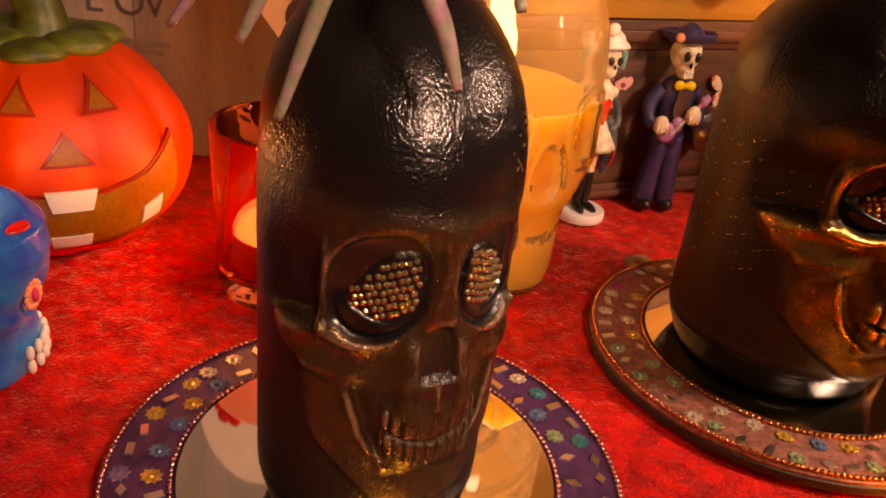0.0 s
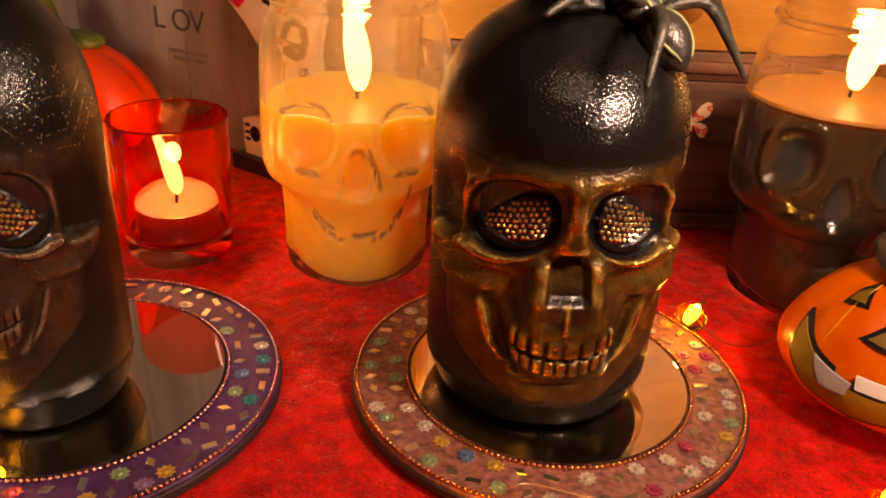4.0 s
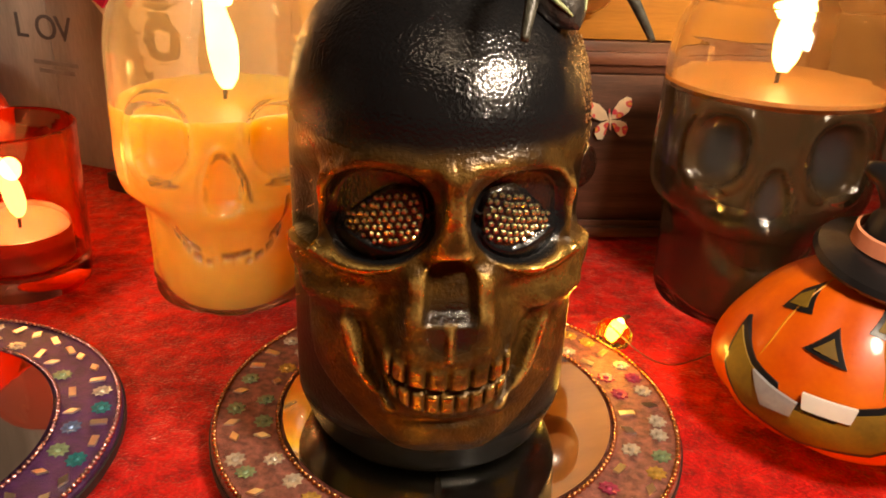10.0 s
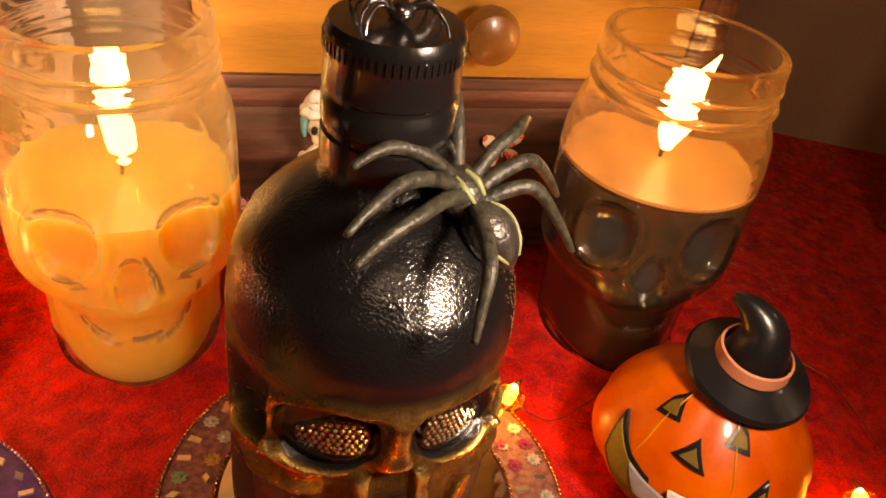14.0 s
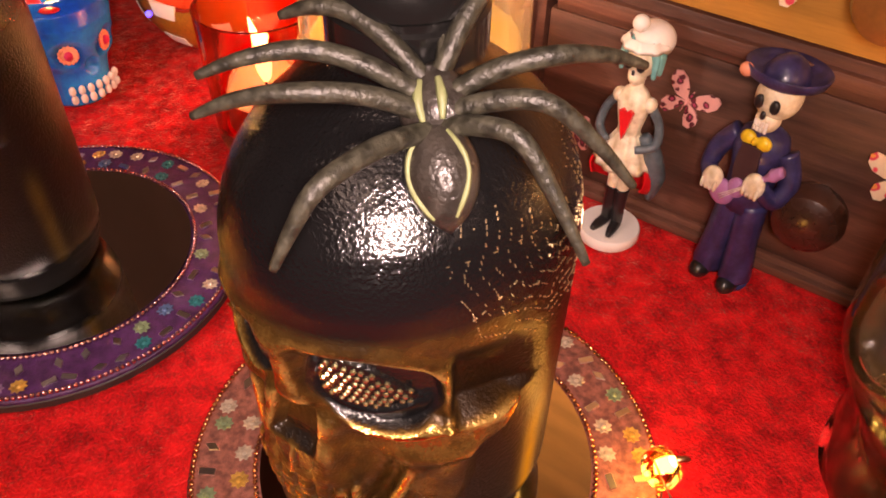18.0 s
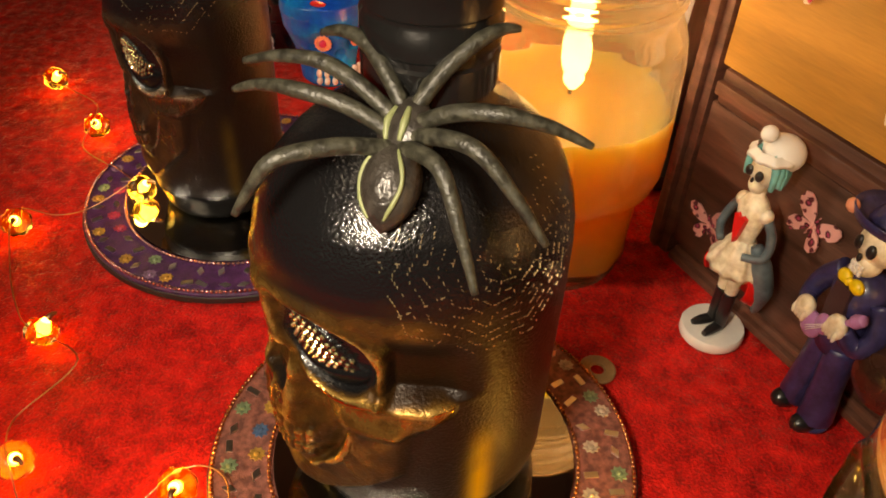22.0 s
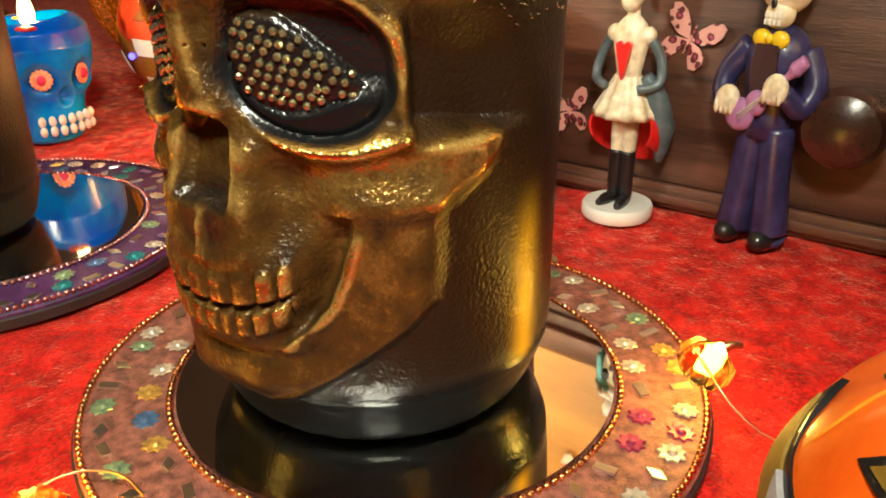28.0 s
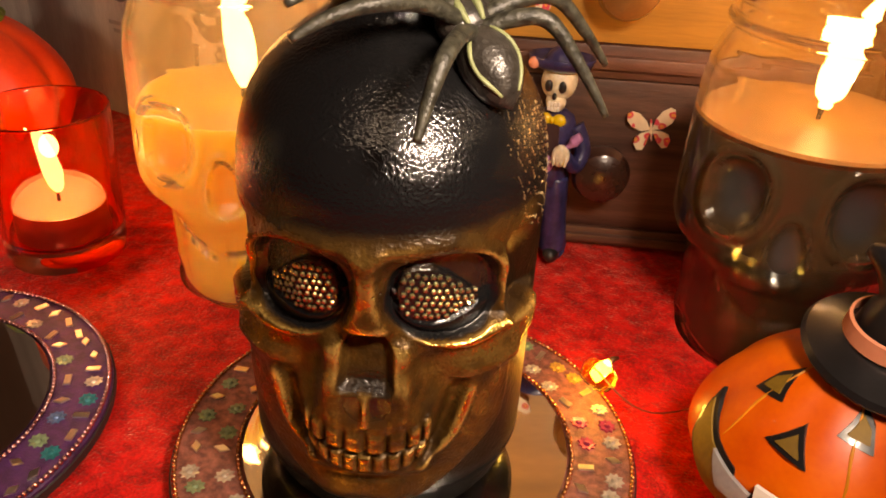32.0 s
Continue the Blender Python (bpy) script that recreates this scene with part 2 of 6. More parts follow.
def spotted_mat(name, base, spot, heart, scale, size):
    """Printed paper: ragged spots with a darker heart on a pale ground."""
    m = mat(name, base, 0.5, var=0.08, scale=120, bump=0.0)
    N, L = m.node_tree.nodes, m.node_tree.links
    b = N["Principled BSDF"]
    ground = b.inputs["Base Color"].links[0].from_socket
    tc = N.new("ShaderNodeTexCoord")
    wob = N.new("ShaderNodeTexNoise")
    wob.inputs["Scale"].default_value = scale * 2.2
    add = N.new("ShaderNodeVectorMath")
    add.operation = "MULTIPLY_ADD"
    add.inputs[1].default_value = (0.0012, 0.0012, 0.0012)
    vo = N.new("ShaderNodeTexVoronoi")
    vo.inputs["Scale"].default_value = scale
    L.new(tc.outputs["Object"], wob.inputs["Vector"]), L.new(wob.outputs["Color"], add.inputs[0]), L.new(tc.outputs["Object"], add.inputs[2])
    L.new(add.outputs[0], vo.inputs["Vector"])
    for edge, colour in ((size, spot), (size * 0.55, heart)):
        r = N.new("ShaderNodeMapRange")
        r.inputs[1].default_value, r.inputs[2].default_value, r.inputs[3].default_value, r.inputs[4].default_value = edge * 0.9, edge * 1.1, 1.0, 0.0
        mx = N.new("ShaderNodeMixRGB")
        mx.inputs[2].default_value = (*colour, 1)
        L.new(vo.outputs["Distance"], r.inputs[0]), L.new(r.outputs[0], mx.inputs[0]), L.new(ground, mx.inputs[1])
        ground = mx.outputs[0]
    L.new(ground, b.inputs["Base Color"])
    return m


def gel_mat():
    """Black gel, brownish near the top, hollows greyed to paint the glass's silvery sheen."""
    m = mat("smoke_black_gel", (0.016, 0.011, 0.007), 0.08, var=0.3, scale=35, second=(0.006, 0.005, 0.003), bump=0.08, coat=0.6)
    N, L = m.node_tree.nodes, m.node_tree.links
    b = N["Principled BSDF"]
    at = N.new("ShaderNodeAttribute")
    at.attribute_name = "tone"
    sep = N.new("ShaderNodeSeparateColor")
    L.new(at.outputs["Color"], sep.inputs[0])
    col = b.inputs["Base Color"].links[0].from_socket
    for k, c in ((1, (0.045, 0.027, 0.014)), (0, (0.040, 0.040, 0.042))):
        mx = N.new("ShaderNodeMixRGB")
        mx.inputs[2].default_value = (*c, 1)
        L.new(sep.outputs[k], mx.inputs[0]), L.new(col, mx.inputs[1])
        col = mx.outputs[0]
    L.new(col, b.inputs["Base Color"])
    return m


def flame_mat():
    m = bpy.data.materials.new("candle_flame")
    m.use_nodes = True
    N, L = m.node_tree.nodes, m.node_tree.links
    N.remove(N["Principled BSDF"])
    e = N.new("ShaderNodeEmission")
    e.inputs[0].default_value, e.inputs[1].default_value = (1.0, 0.62, 0.22, 1), 9.0
    L.new(e.outputs[0], N["Material Output"].inputs["Surface"])
    return m


VELVET = velvet_mat()
BOTTLE = bottle_mat("painted_amber_glass", 0.92, (0.80, 0.50, 0.14), 1.0, (0.0135, 0.0056, 0.0016))
BOTTLE_DARK = bottle_mat("painted_brown_glass", 0.62, (0.40, 0.28, 0.20), 0.08, (0.0080, 0.0040, 0.0026))
FLAME = flame_mat()
CLEAR = filmed_glass_mat("clear_jar_glass", 0.15)
SMOKY = filmed_glass_mat("clear_smoky_jar_glass", 0.05, tint=(0.85, 0.52, 0.24))
REDGLASS = filmed_glass_mat("red_glass", 0.022, (1.0, 0.42, 0.32), (0.90, 0.06, 0.035), 1.35)
GEM = mat("rhinestone", (0.66, 0.55, 0.30), 0.20, 0.9, var=0.15, scale=900, bump=0.0, spec=0.9)
MIRROR = mat("mirror", (0.86, 0.85, 0.82), 0.03, 1.0, var=0.01, bump=0.0)
PURPLE = mat("purple_lac", (0.080, 0.022, 0.105), 0.45, var=0.22, scale=300, fine=2200, bump=0.5, spec=0.5)
COPPER = mat("copper_glitter_lac", (0.38, 0.140, 0.105), 0.42, var=0.25, scale=400, fine=2500, bump=0.6, spec=0.6, metal=0.25)
PLATE_EDGE = mat("dark_plate_edge", (0.03, 0.02, 0.02), 0.6)
BEAD_PINK = mat("pink_bead_metal", (0.75, 0.42, 0.45), 0.25, 1.0, bump=0.0)
BEAD_COPPER = mat("copper_bead_metal", (0.80, 0.36, 0.16), 0.25, 1.0, bump=0.0)
MIRROR_CHIP = mat("mirror_chip", (0.90, 0.88, 0.84), 0.30, 1.0, var=0.04, bump=0.05)
WAX = mat("warm_white_wax", (0.78, 0.39, 0.075), 0.38, var=0.06, scale=30, bump=0.08, sss=1.0, sss_radius=(0.11, 0.058, 0.014), coat=0.1)
# air gaps look dark through the glass; here that darkness is wax colour
wax_tone, wax_dark = WAX.node_tree.nodes.new("ShaderNodeAttribute"), WAX.node_tree.nodes.new("ShaderNodeMixRGB")
wax_tone.attribute_name, wax_dark.inputs[2].default_value = "tone", (0.16, 0.065, 0.010, 1)
wax_gap = WAX.node_tree.nodes.new("ShaderNodeSeparateColor")
wax_base = WAX.node_tree.nodes["Principled BSDF"].inputs["Base Color"]
WAX.node_tree.links.new(wax_base.links[0].from_socket, wax_dark.inputs[1])
WAX.node_tree.links.new(wax_tone.outputs["Color"], wax_gap.inputs[0])
WAX.node_tree.links.new(wax_gap.outputs[2], wax_dark.inputs[0])
WAX.node_tree.links.new(wax_dark.outputs[0], wax_base)
TOPWAX = mat("smoky_peach_wax", (0.42, 0.195, 0.065), 0.35, var=0.1, scale=60, sss=0.3, sss_radius=(0.008, 0.004, 0.002), bump=0.05)
TEAWAX = mat("tealight_wax", (0.95, 0.82, 0.66), 0.4, var=0.04, sss=0.8, sss_radius=(0.012, 0.008, 0.005), bump=0.05)
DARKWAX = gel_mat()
WICK = mat("burnt_wick", (0.02, 0.015, 0.012), 0.9)
ALU = mat("aluminium_cup", (0.75, 0.74, 0.72), 0.3, 1.0, bump=0.1)
BLUEWAX = mat("blue_wax", (0.002, 0.36, 0.78), 0.22, var=0.2, scale=26, second=(0.001, 0.070, 0.50), bump=0.1, sss=0.5, sss_radius=(0.003, 0.006, 0.010), coat=0.4)
BLACKWAX = mat("black_wax", (0.012, 0.011, 0.012), 0.25, bump=0.1, coat=0.3)
ORANGE_GLAZE = mat("orange_glaze", (0.84, 0.16, 0.006), 0.40, var=0.12, scale=35, second=(0.66, 0.075, 0.004), bump=0.06, coat=0.3)
RED_GLAZE = mat("red_orange_glaze", (0.74, 0.070, 0.012), 0.50, var=0.15, scale=25, second=(0.60, 0.035, 0.008), bump=0.06, coat=0.05)
OCHRE = mat("ochre_inside", (0.26, 0.145, 0.010), 0.6, var=0.15)
BLACK_PAINT = mat("black_paint", (0.013, 0.012, 0.013), 0.3, bump=0.1, coat=0.3)
WHITE_PAINT = mat("white_paint", (0.80, 0.76, 0.70), 0.45, var=0.05, bump=0.1)
CREAM = mat("cream_bone_resin", (0.80, 0.71, 0.55), 0.42, var=0.10, scale=250, second=(0.55, 0.45, 0.30), bump=0.25, sss=0.15, sss_radius=(0.003, 0.002, 0.001))
PEACH = mat("peach_band", (0.80, 0.30, 0.17), 0.5, var=0.06)
GREEN_STEM = mat("green_glaze", (0.10, 0.13, 0.02), 0.4, var=0.3, scale=80)
NAVY = mat("navy_paint", (0.036, 0.032, 0.110), 0.33, var=0.2, scale=150, bump=0.1, coat=0.2)
LILAC = mat("lilac_paint", (0.46, 0.20, 0.44), 0.4, var=0.1)
YELLOW = mat("yellow_paint", (0.80, 0.55, 0.02), 0.4, var=0.08)
TEAL = mat("teal_paint", (0.16, 0.45, 0.44), 0.4, var=0.15, scale=200)
GREYCOAT = mat("grey_blue_paint", (0.085, 0.115, 0.135), 0.35, var=0.15, scale=200, coat=0.2)
REDPAINT = mat("red_paint", (0.65, 0.015, 0.015), 0.35, var=0.1, coat=0.2)
WOOD = mat("dark_walnut", (0.115, 0.050, 0.032), 0.42, var=0.28, scale=26, fine=420, bump=0.35, stretch=(0.35, 1, 6), dist=0.0005)
WOOD_FRAME = mat("walnut_frame", (0.150, 0.062, 0.040), 0.38, var=0.25, scale=24, fine=420, bump=0.3, stretch=(0.35, 1, 6), dist=0.0005)
OCHRE_WOOD = mat("ochre_painted_wood", (0.52, 0.245, 0.045), 0.45, var=0.12, scale=18, fine=300, bump=0.2, stretch=(0.4, 1, 4))
KNOB = mat("dark_turned_wood", (0.055, 0.022, 0.014), 0.28, var=0.2, coat=0.3)
SPIDER = mat("grey_green_rubber", (0.050, 0.048, 0.033), 0.46, var=0.30, scale=420, fine=900, bump=0.55, spec=0.6)
SPIDER_DARK = mat("dark_olive_rubber", (0.042, 0.036, 0.030), 0.32, var=0.2, scale=300, fine=800, bump=0.6, spec=0.6)
SPIDER_LIME = mat("pale_lime_stripe", (0.26, 0.29, 0.13), 0.45, var=0.08)
SPIDER_PINK = mat("pearl_pink_rubber", (0.26, 0.14, 0.19), 0.30, var=0.25, scale=250, second=(0.17, 0.20, 0.11), bump=0.25, spec=0.7)
CAP_BLACK = mat("black_lacquered_cap", (0.010, 0.010, 0.010), 0.24, var=0.1, bump=0.12, coat=0.4)
SILVER = mat("silver_charm", (0.55, 0.55, 0.55), 0.22, 1.0, bump=0.1)
WEB = mat("gold_glitter_line", (0.78, 0.56, 0.30), 0.3, 0.85, var=0.2, scale=900, bump=0.4)
GLITTER = mat("orange_glitter", (0.90, 0.19, 0.006), 0.26, var=0.35, scale=500, fine=1300, bump=1.0, metal=0.30, dist=0.0012)
BOARD = mat("whitewashed_board", (0.42, 0.36, 0.31), 0.75, var=0.14, scale=14, fine=260, bump=0.3, stretch=(3, 1, 0.5))
GREY_INK = mat("grey_lettering", (0.13, 0.11, 0.11), 0.7)
FIGWHITE = mat("white_enamel_board", (0.78, 0.70, 0.62), 0.5, var=0.05)
MAGENTA = mat("magenta_print", (0.62, 0.02, 0.10), 0.45, var=0.08)
PLASTER = mat("plain_plaster", (0.52, 0.40, 0.31), 0.85, var=0.08, scale=9)
BLACKGLASS = mat("tinted_mirror", (0.80, 0.74, 0.66), 0.03, 1.0, var=0.04, scale=12, bump=0.0)
WIRE = mat("copper_wire", (0.62, 0.36, 0.20), 0.35, 1.0, bump=0.0)
LEDSHELL = glass_mat("amber_bulb_shell", (1.0, 0.62, 0.12), 0.10, 1.4, 0.2)
LED = mat("warm_led", (1, 0.8, 0.4), 0.5, glow=(1.0, 0.50, 0.07), glow_strength=30.0, bump=0.0)
LED_BLUE = mat("blue_led", (0.1, 0.1, 0.8), 0.5, glow=(0.06, 0.05, 1.0), glow_strength=6.0, bump=0.0)
PINKB = spotted_mat("pink_spotted_card", (0.74, 0.36, 0.32), (0.10, 0.012, 0.02), (0.42, 0.05, 0.12), 300, 0.40)
CREAMB = spotted_mat("cream_flowered_card", (0.82, 0.66, 0.46), (0.72, 0.06, 0.10), (0.80, 0.30, 0.06), 210, 0.36)
SEQUINS = [mat("sequin_" + n, c, 0.3, 0.35, var=0.15, scale=500, bump=0.2) for n, c in (
    ("cream", (0.62, 0.52, 0.40)), ("teal", (0.02, 0.22, 0.24)), ("green", (0.26, 0.36, 0.20)), ("rose", (0.45, 0.05, 0.12)),
    ("gold", (0.62, 0.36, 0.08)), ("blue", (0.10, 0.18, 0.34)), ("lilac", (0.26, 0.17, 0.32)))]

# ---- mesh tools ----


class Shape:
    """Collects plain forms into one mesh."""

    def __init__(self):
        self.v, self.f = [], []

    def add(self, verts, faces, m=None):
        o = len(self.v)
        self.v += [tuple(m @ Vector(p)) for p in verts] if m else [tuple(p) for p in verts]
        self.f += [tuple(o + i for i in q) for q in faces]
        return self

    def lathe(self, prof, seg=40, m=None, wobble=None):
        """Turns (r, z) pairs round the z axis; ends with r = 0 close it."""
        vs, fs, rings = [], [], []
        for r, z in prof:
            if r < 1e-7:
                rings.append([len(vs)])
                vs.append((0, 0, z))
            else:
                rings.append(list(range(len(vs), len(vs) + seg)))
                for i in range(seg):
                    a = 2 * math.pi * i / seg
                    k = wobble(a, z) if wobble else 1.0
                    vs.append((r * k * math.cos(a), r * k * math.sin(a), z))
        for p, q in zip(rings, rings[1:]):
            for i in range(seg):
                j = (i + 1) % seg
                if len(p) == 1 and len(q) == 1:
                    continue
                if len(p) == 1:
                    fs.append((p[0], q[j], q[i]))
                elif len(q) == 1:
                    fs.append((p[i], p[j], q[0]))
                else:
                    fs.append((p[i], p[j], q[j], q[i]))
        return self.add(vs, fs, m)

    def ball(self, c, r, seg=20, rings=12, m=None):
        r = (r, r, r) if isinstance(r, (int, float)) else r
        vs, fs = [(0, 0, -1)], []
        for j in range(1, rings):
            a = math.pi * j / rings - math.pi / 2
            vs += [(math.cos(a) * math.cos(2 * math.pi * i / seg), math.cos(a) * math.sin(2 * math.pi * i / seg), math.sin(a)) for i in range(seg)]
        vs.append((0, 0, 1))
        last = len(vs) - 1
        for i in range(seg):
            k = (i + 1) % seg
            fs.append((0, 1 + k, 1 + i))
            fs.append((last, last - seg + i, last - seg + k))
            for j in range(rings - 2):
                a = 1 + j * seg
                fs.append((a + i, a + k, a + seg + k, a + seg + i))
        mm = (m or Matrix()) @ Matrix.Translation(c) @ Matrix.Diagonal((*r, 1))
        return self.add(vs, fs, mm)

    def tube(self, pts, radii, seg=10, m=None, smooth=6):
        """A tapered round bar along a smooth line through the points."""
        P = [Vector(p) for p in pts]
        R = list(radii) if hasattr(radii, "__len__") else [radii] * len(P)
        path, rad = [], []
        for i in range(len(P) - 1):
            a, b, c, d = P[max(i - 1, 0)], P[i], P[i + 1], P[min(i + 2, len(P) - 1)]
            for k in range(smooth):
                t = k / smooth
                path.append(0.5 * ((2 * b) + (c - a) * t + (2 * a - 5 * b + 4 * c - d) * t * t + (3 * b - a - 3 * c + d) * t ** 3))
                rad.append(R[i] * (1 - t) + R[i + 1] * t)
        path.append(P[-1]), rad.append(R[-1])
        vs, fs = [], []
        up = Vector((0.31, 0.17, 0.93))
        n = len(path)
        for i, p in enumerate(path):
            d = (path[min(i + 1, n - 1)] - path[max(i - 1, 0)]).normalized()
            x = up.cross(d).normalized()
            y = d.cross(x)
            vs += [p + (x * math.cos(2 * math.pi * k / seg) + y * math.sin(2 * math.pi * k / seg)) * rad[i] for k in range(seg)]
            up = y
        for i in range(n - 1):
            for k in range(seg):
                j = (k + 1) % seg
                fs.append((i * seg + k, i * seg + j, (i + 1) * seg + j, (i + 1) * seg + k))
        vs += [path[0], path[-1]]
        for k in range(seg):
            j = (k + 1) % seg
            fs.append((len(vs) - 2, j, k))
            fs.append((len(vs) - 1, (n - 1) * seg + k, (n - 1) * seg + j))
        return self.add(vs, fs, m)

    def box(self, size, c=(0, 0, 0), bevel=0.0, m=None):
        """A block with cut edges."""
        x, y, z = [s / 2 for s in size]
        b = min(bevel, x * 0.9, y * 0.9, z * 0.9)
        if not b:
            vs = [(sx * x, sy * y, sz * z) for sz in (-1, 1) for sy in (-1, 1) for sx in (-1, 1)]
            fs = [(0, 2, 3, 1), (4, 5, 7, 6), (0, 1, 5, 4), (2, 6, 7, 3), (0, 4, 6, 2), (1, 3, 7, 5)]
        else:
            bm = bmesh.new()
            bmesh.ops.create_cube(bm, size=1)
            bmesh.ops.scale(bm, vec=(2 * x, 2 * y, 2 * z), verts=bm.verts)
            bmesh.ops.bevel(bm, geom=list(bm.edges), offset=b, segments=2, affect="EDGES", profile=0.6)
            bm.verts.index_update()
            vs, fs = [v.co.copy() for v in bm.verts], [tuple(v.index for v in f.verts) for f in bm.faces]
            bm.free()
        return self.add(vs, fs, (m or Matrix()) @ Matrix.Translation(c))

    def slab(self, outline, y0, y1, m=None):
        """A flat plate with an (x, z) outline, from y0 to y1."""
        n = len(outline)
        vs = [(x, y0, z) for x, z in outline] + [(x, y1, z) for x, z in outline]
        fs = [tuple(range(n)), tuple(range(2 * n - 1, n - 1, -1))] + [(i, i + n, (i + 1) % n + n, (i + 1) % n) for i in range(n)]
        return self.add(vs, fs, m)

    def mesh(self, name, angle=40):
        me = bpy.data.meshes.new(name)
        me.from_pydata(self.v, [], self.f)
        bm = bmesh.new()
        bm.from_mesh(me)
        bmesh.ops.recalc_face_normals(bm, faces=bm.faces)
        bm.to_mesh(me)
        bm.free()
        me.shade_smooth()
        me.set_sharp_from_angle(angle=radians(angle))
        return me


def thing(name, m, label, category, group="", kind=""):
    ob = new(name)
    ob.empty_display_size = 0.01
    ob.matrix_world = m
    return tagged(ob, label, category, group, kind)


def part(name, shape, material, parent=None, label="", m=None, angle=40, kind=""):
    me = shape.mesh(name, angle) if isinstance(shape, Shape) else shape
    if not me.materials:
        me.materials.append(material)
    ob = new(name, me)
    if parent:
        ob.parent = parent
    if m:
        ob.matrix_local = m
    return tagged(ob, label, kind=kind)


def S():
    return Shape()


def sstep(a, b, x):
    t = np.clip((x - a) / (b - a), 0, 1)
    return t * t * (3 - 2 * t)

# ---- the setting ----
def ground():
    """The velvet cloth: one gently rumpled sheet."""
    nx, ny = 260, 240
    X, Y = np.meshgrid(np.linspace(-1.6, 1.8, nx), np.linspace(-1.7, 1.4, ny))
    # finer towards the middle
    X, Y = 0.14 + (X - 0.14) * (0.18 + 0.82 * np.abs(X - 0.14) / 1.74), 0.22 + (Y - 0.22) * (0.18 + 0.82 * np.abs(Y - 0.22) / 1.9)
    Z = -0.0012 + 0.0006 * (np.sin(X * 37 + Y * 21) * np.sin(Y * 43 - X * 13) + 0.6 * np.sin(X * 90 + 3 * np.sin(Y * 50)) * np.cos(Y * 77))
    g = S()
    vs = np.stack([X, Y, Z], -1).reshape(-1, 3)
    fs = [(j * nx + i, j * nx + i + 1, (j + 1) * nx + i + 1, (j + 1) * nx + i) for j in range(ny - 1) for i in range(nx - 1)]
    g.add(vs.tolist(), fs)
    ob = part("ground", g, VELVET, label="red crushed velvet cloth covering the table", angle=180)
    tagged(ob, category="tablecloth", kind="structure")


def setting_wall(name, size, c, material, turn=0, label="plain wall"):
    ob = part(name, S().box(size), material, label=label, m=pose(*c, 0, 0, turn))
    tagged(ob, category="wall", kind="structure")


ground()
setting_wall("wall_back", (3.2, 0.05, 2.2), (0.1, 0.655, 1.08), PLASTER, label="plain plaster wall behind the display")
setting_wall("wall_left", (0.05, 2.4, 2.2), (-1.30, -0.4, 1.08), PLASTER, label="plain room wall")
setting_wall("wall_right", (0.05, 2.4, 2.2), (1.55, -0.4, 1.08), PLASTER, label="plain room wall")
setting_wall("wall_front", (3.2, 0.05, 2.2), (0.1, -1.5, 1.08), PLASTER, label="plain room wall")
setting_wall("ceiling", (3.2, 2.6, 0.05), (0.1, -0.4, 2.2), PLASTER, label="plain ceiling")


# ---- painted skull bottles ----
def bottle_profile():
    """Rows of width, forward reach and height from the foot to the neck, in millimetres."""
    rz = [(0.5, 0), (28, 0), (33.5, 0.8), (35.4, 2.6), (35.2, 4.6), (35.9, 6.4), (37.5, 8.8), (38.4, 12), (38.5, 20), (38.5, 40), (38.6, 60), (38.8, 80), (38.6, 92), (38, 99),
          (36.8, 105), (34.6, 111), (31.2, 116.5), (27, 121), (22.5, 124.8), (18.5, 127.3), (15.8, 129.4), (14.6, 132), (14.4, 136), (14.4, 146), (12, 146.2)]
    r, z = np.array(rz, float).T
    s = np.r_[0, np.cumsum(np.hypot(np.diff(r), np.diff(z)))]
    q = np.unique(np.r_[np.linspace(0, s[7], 26), np.linspace(s[7], s[13], 240), np.linspace(s[13], s[-1], 70)])
    R, Z = np.interp(q, s, r), np.interp(q, s, z)
    for _ in range(4):
        R[3:-3] = (R[2:-4] + R[3:-3] * 2 + R[4:-2]) / 4
    reach = np.interp(Z, [0, 10, 18, 60, 84, 90, 100, 110, 120, 130, 150], [1, 1, 1.03, 1.05, 1.10, 1.16, 1.17, 1.15, 1.10, 1.0, 1.0])
    return R, Z, R * reach


def bump2(a, z, a0, z0, sa, sz, k=2):
    return np.exp(-np.abs((a - a0) / sa) ** k - np.abs((z - z0) / sz) ** k)


PAD_HALF = ([0, 0.03, 0.08, 0.2, 0.4, 0.6, 0.82, 0.95, 1.0], [0.1, 3.6, 5.8, 7.2, 7.6, 6.1, 3.4, 1.6, 0.1])


def socket_shape(a, z):
    """Where a point lies in the eye socket (1 is its rim), how high in it, and where on its teardrop pad of stones."""
    u, w = (a - 27.0) / 22.5, (z - 75.8 + 0.07 * (a - 27)) / 12.7
    d = (np.abs(u) ** 2.2 + np.abs(w) ** 2.2) ** (1 / 2.2)
    s = (a - 9.5) / 31
    d2 = np.abs(z - 77.8 + 5.2 * s) / np.interp(s, *PAD_HALF) + 4 * np.clip(-s, 0, 9) + 4 * np.clip(s - 1, 0, 9)
    return d, w, d2


def tooth_row(a, joints):
    """1 in the middle of a tooth, 0 in the gap beside it."""
    f = np.interp(a, joints, np.arange(len(joints))) % 1.0
    return 1 - np.abs(2 * f - 1) ** 4.5


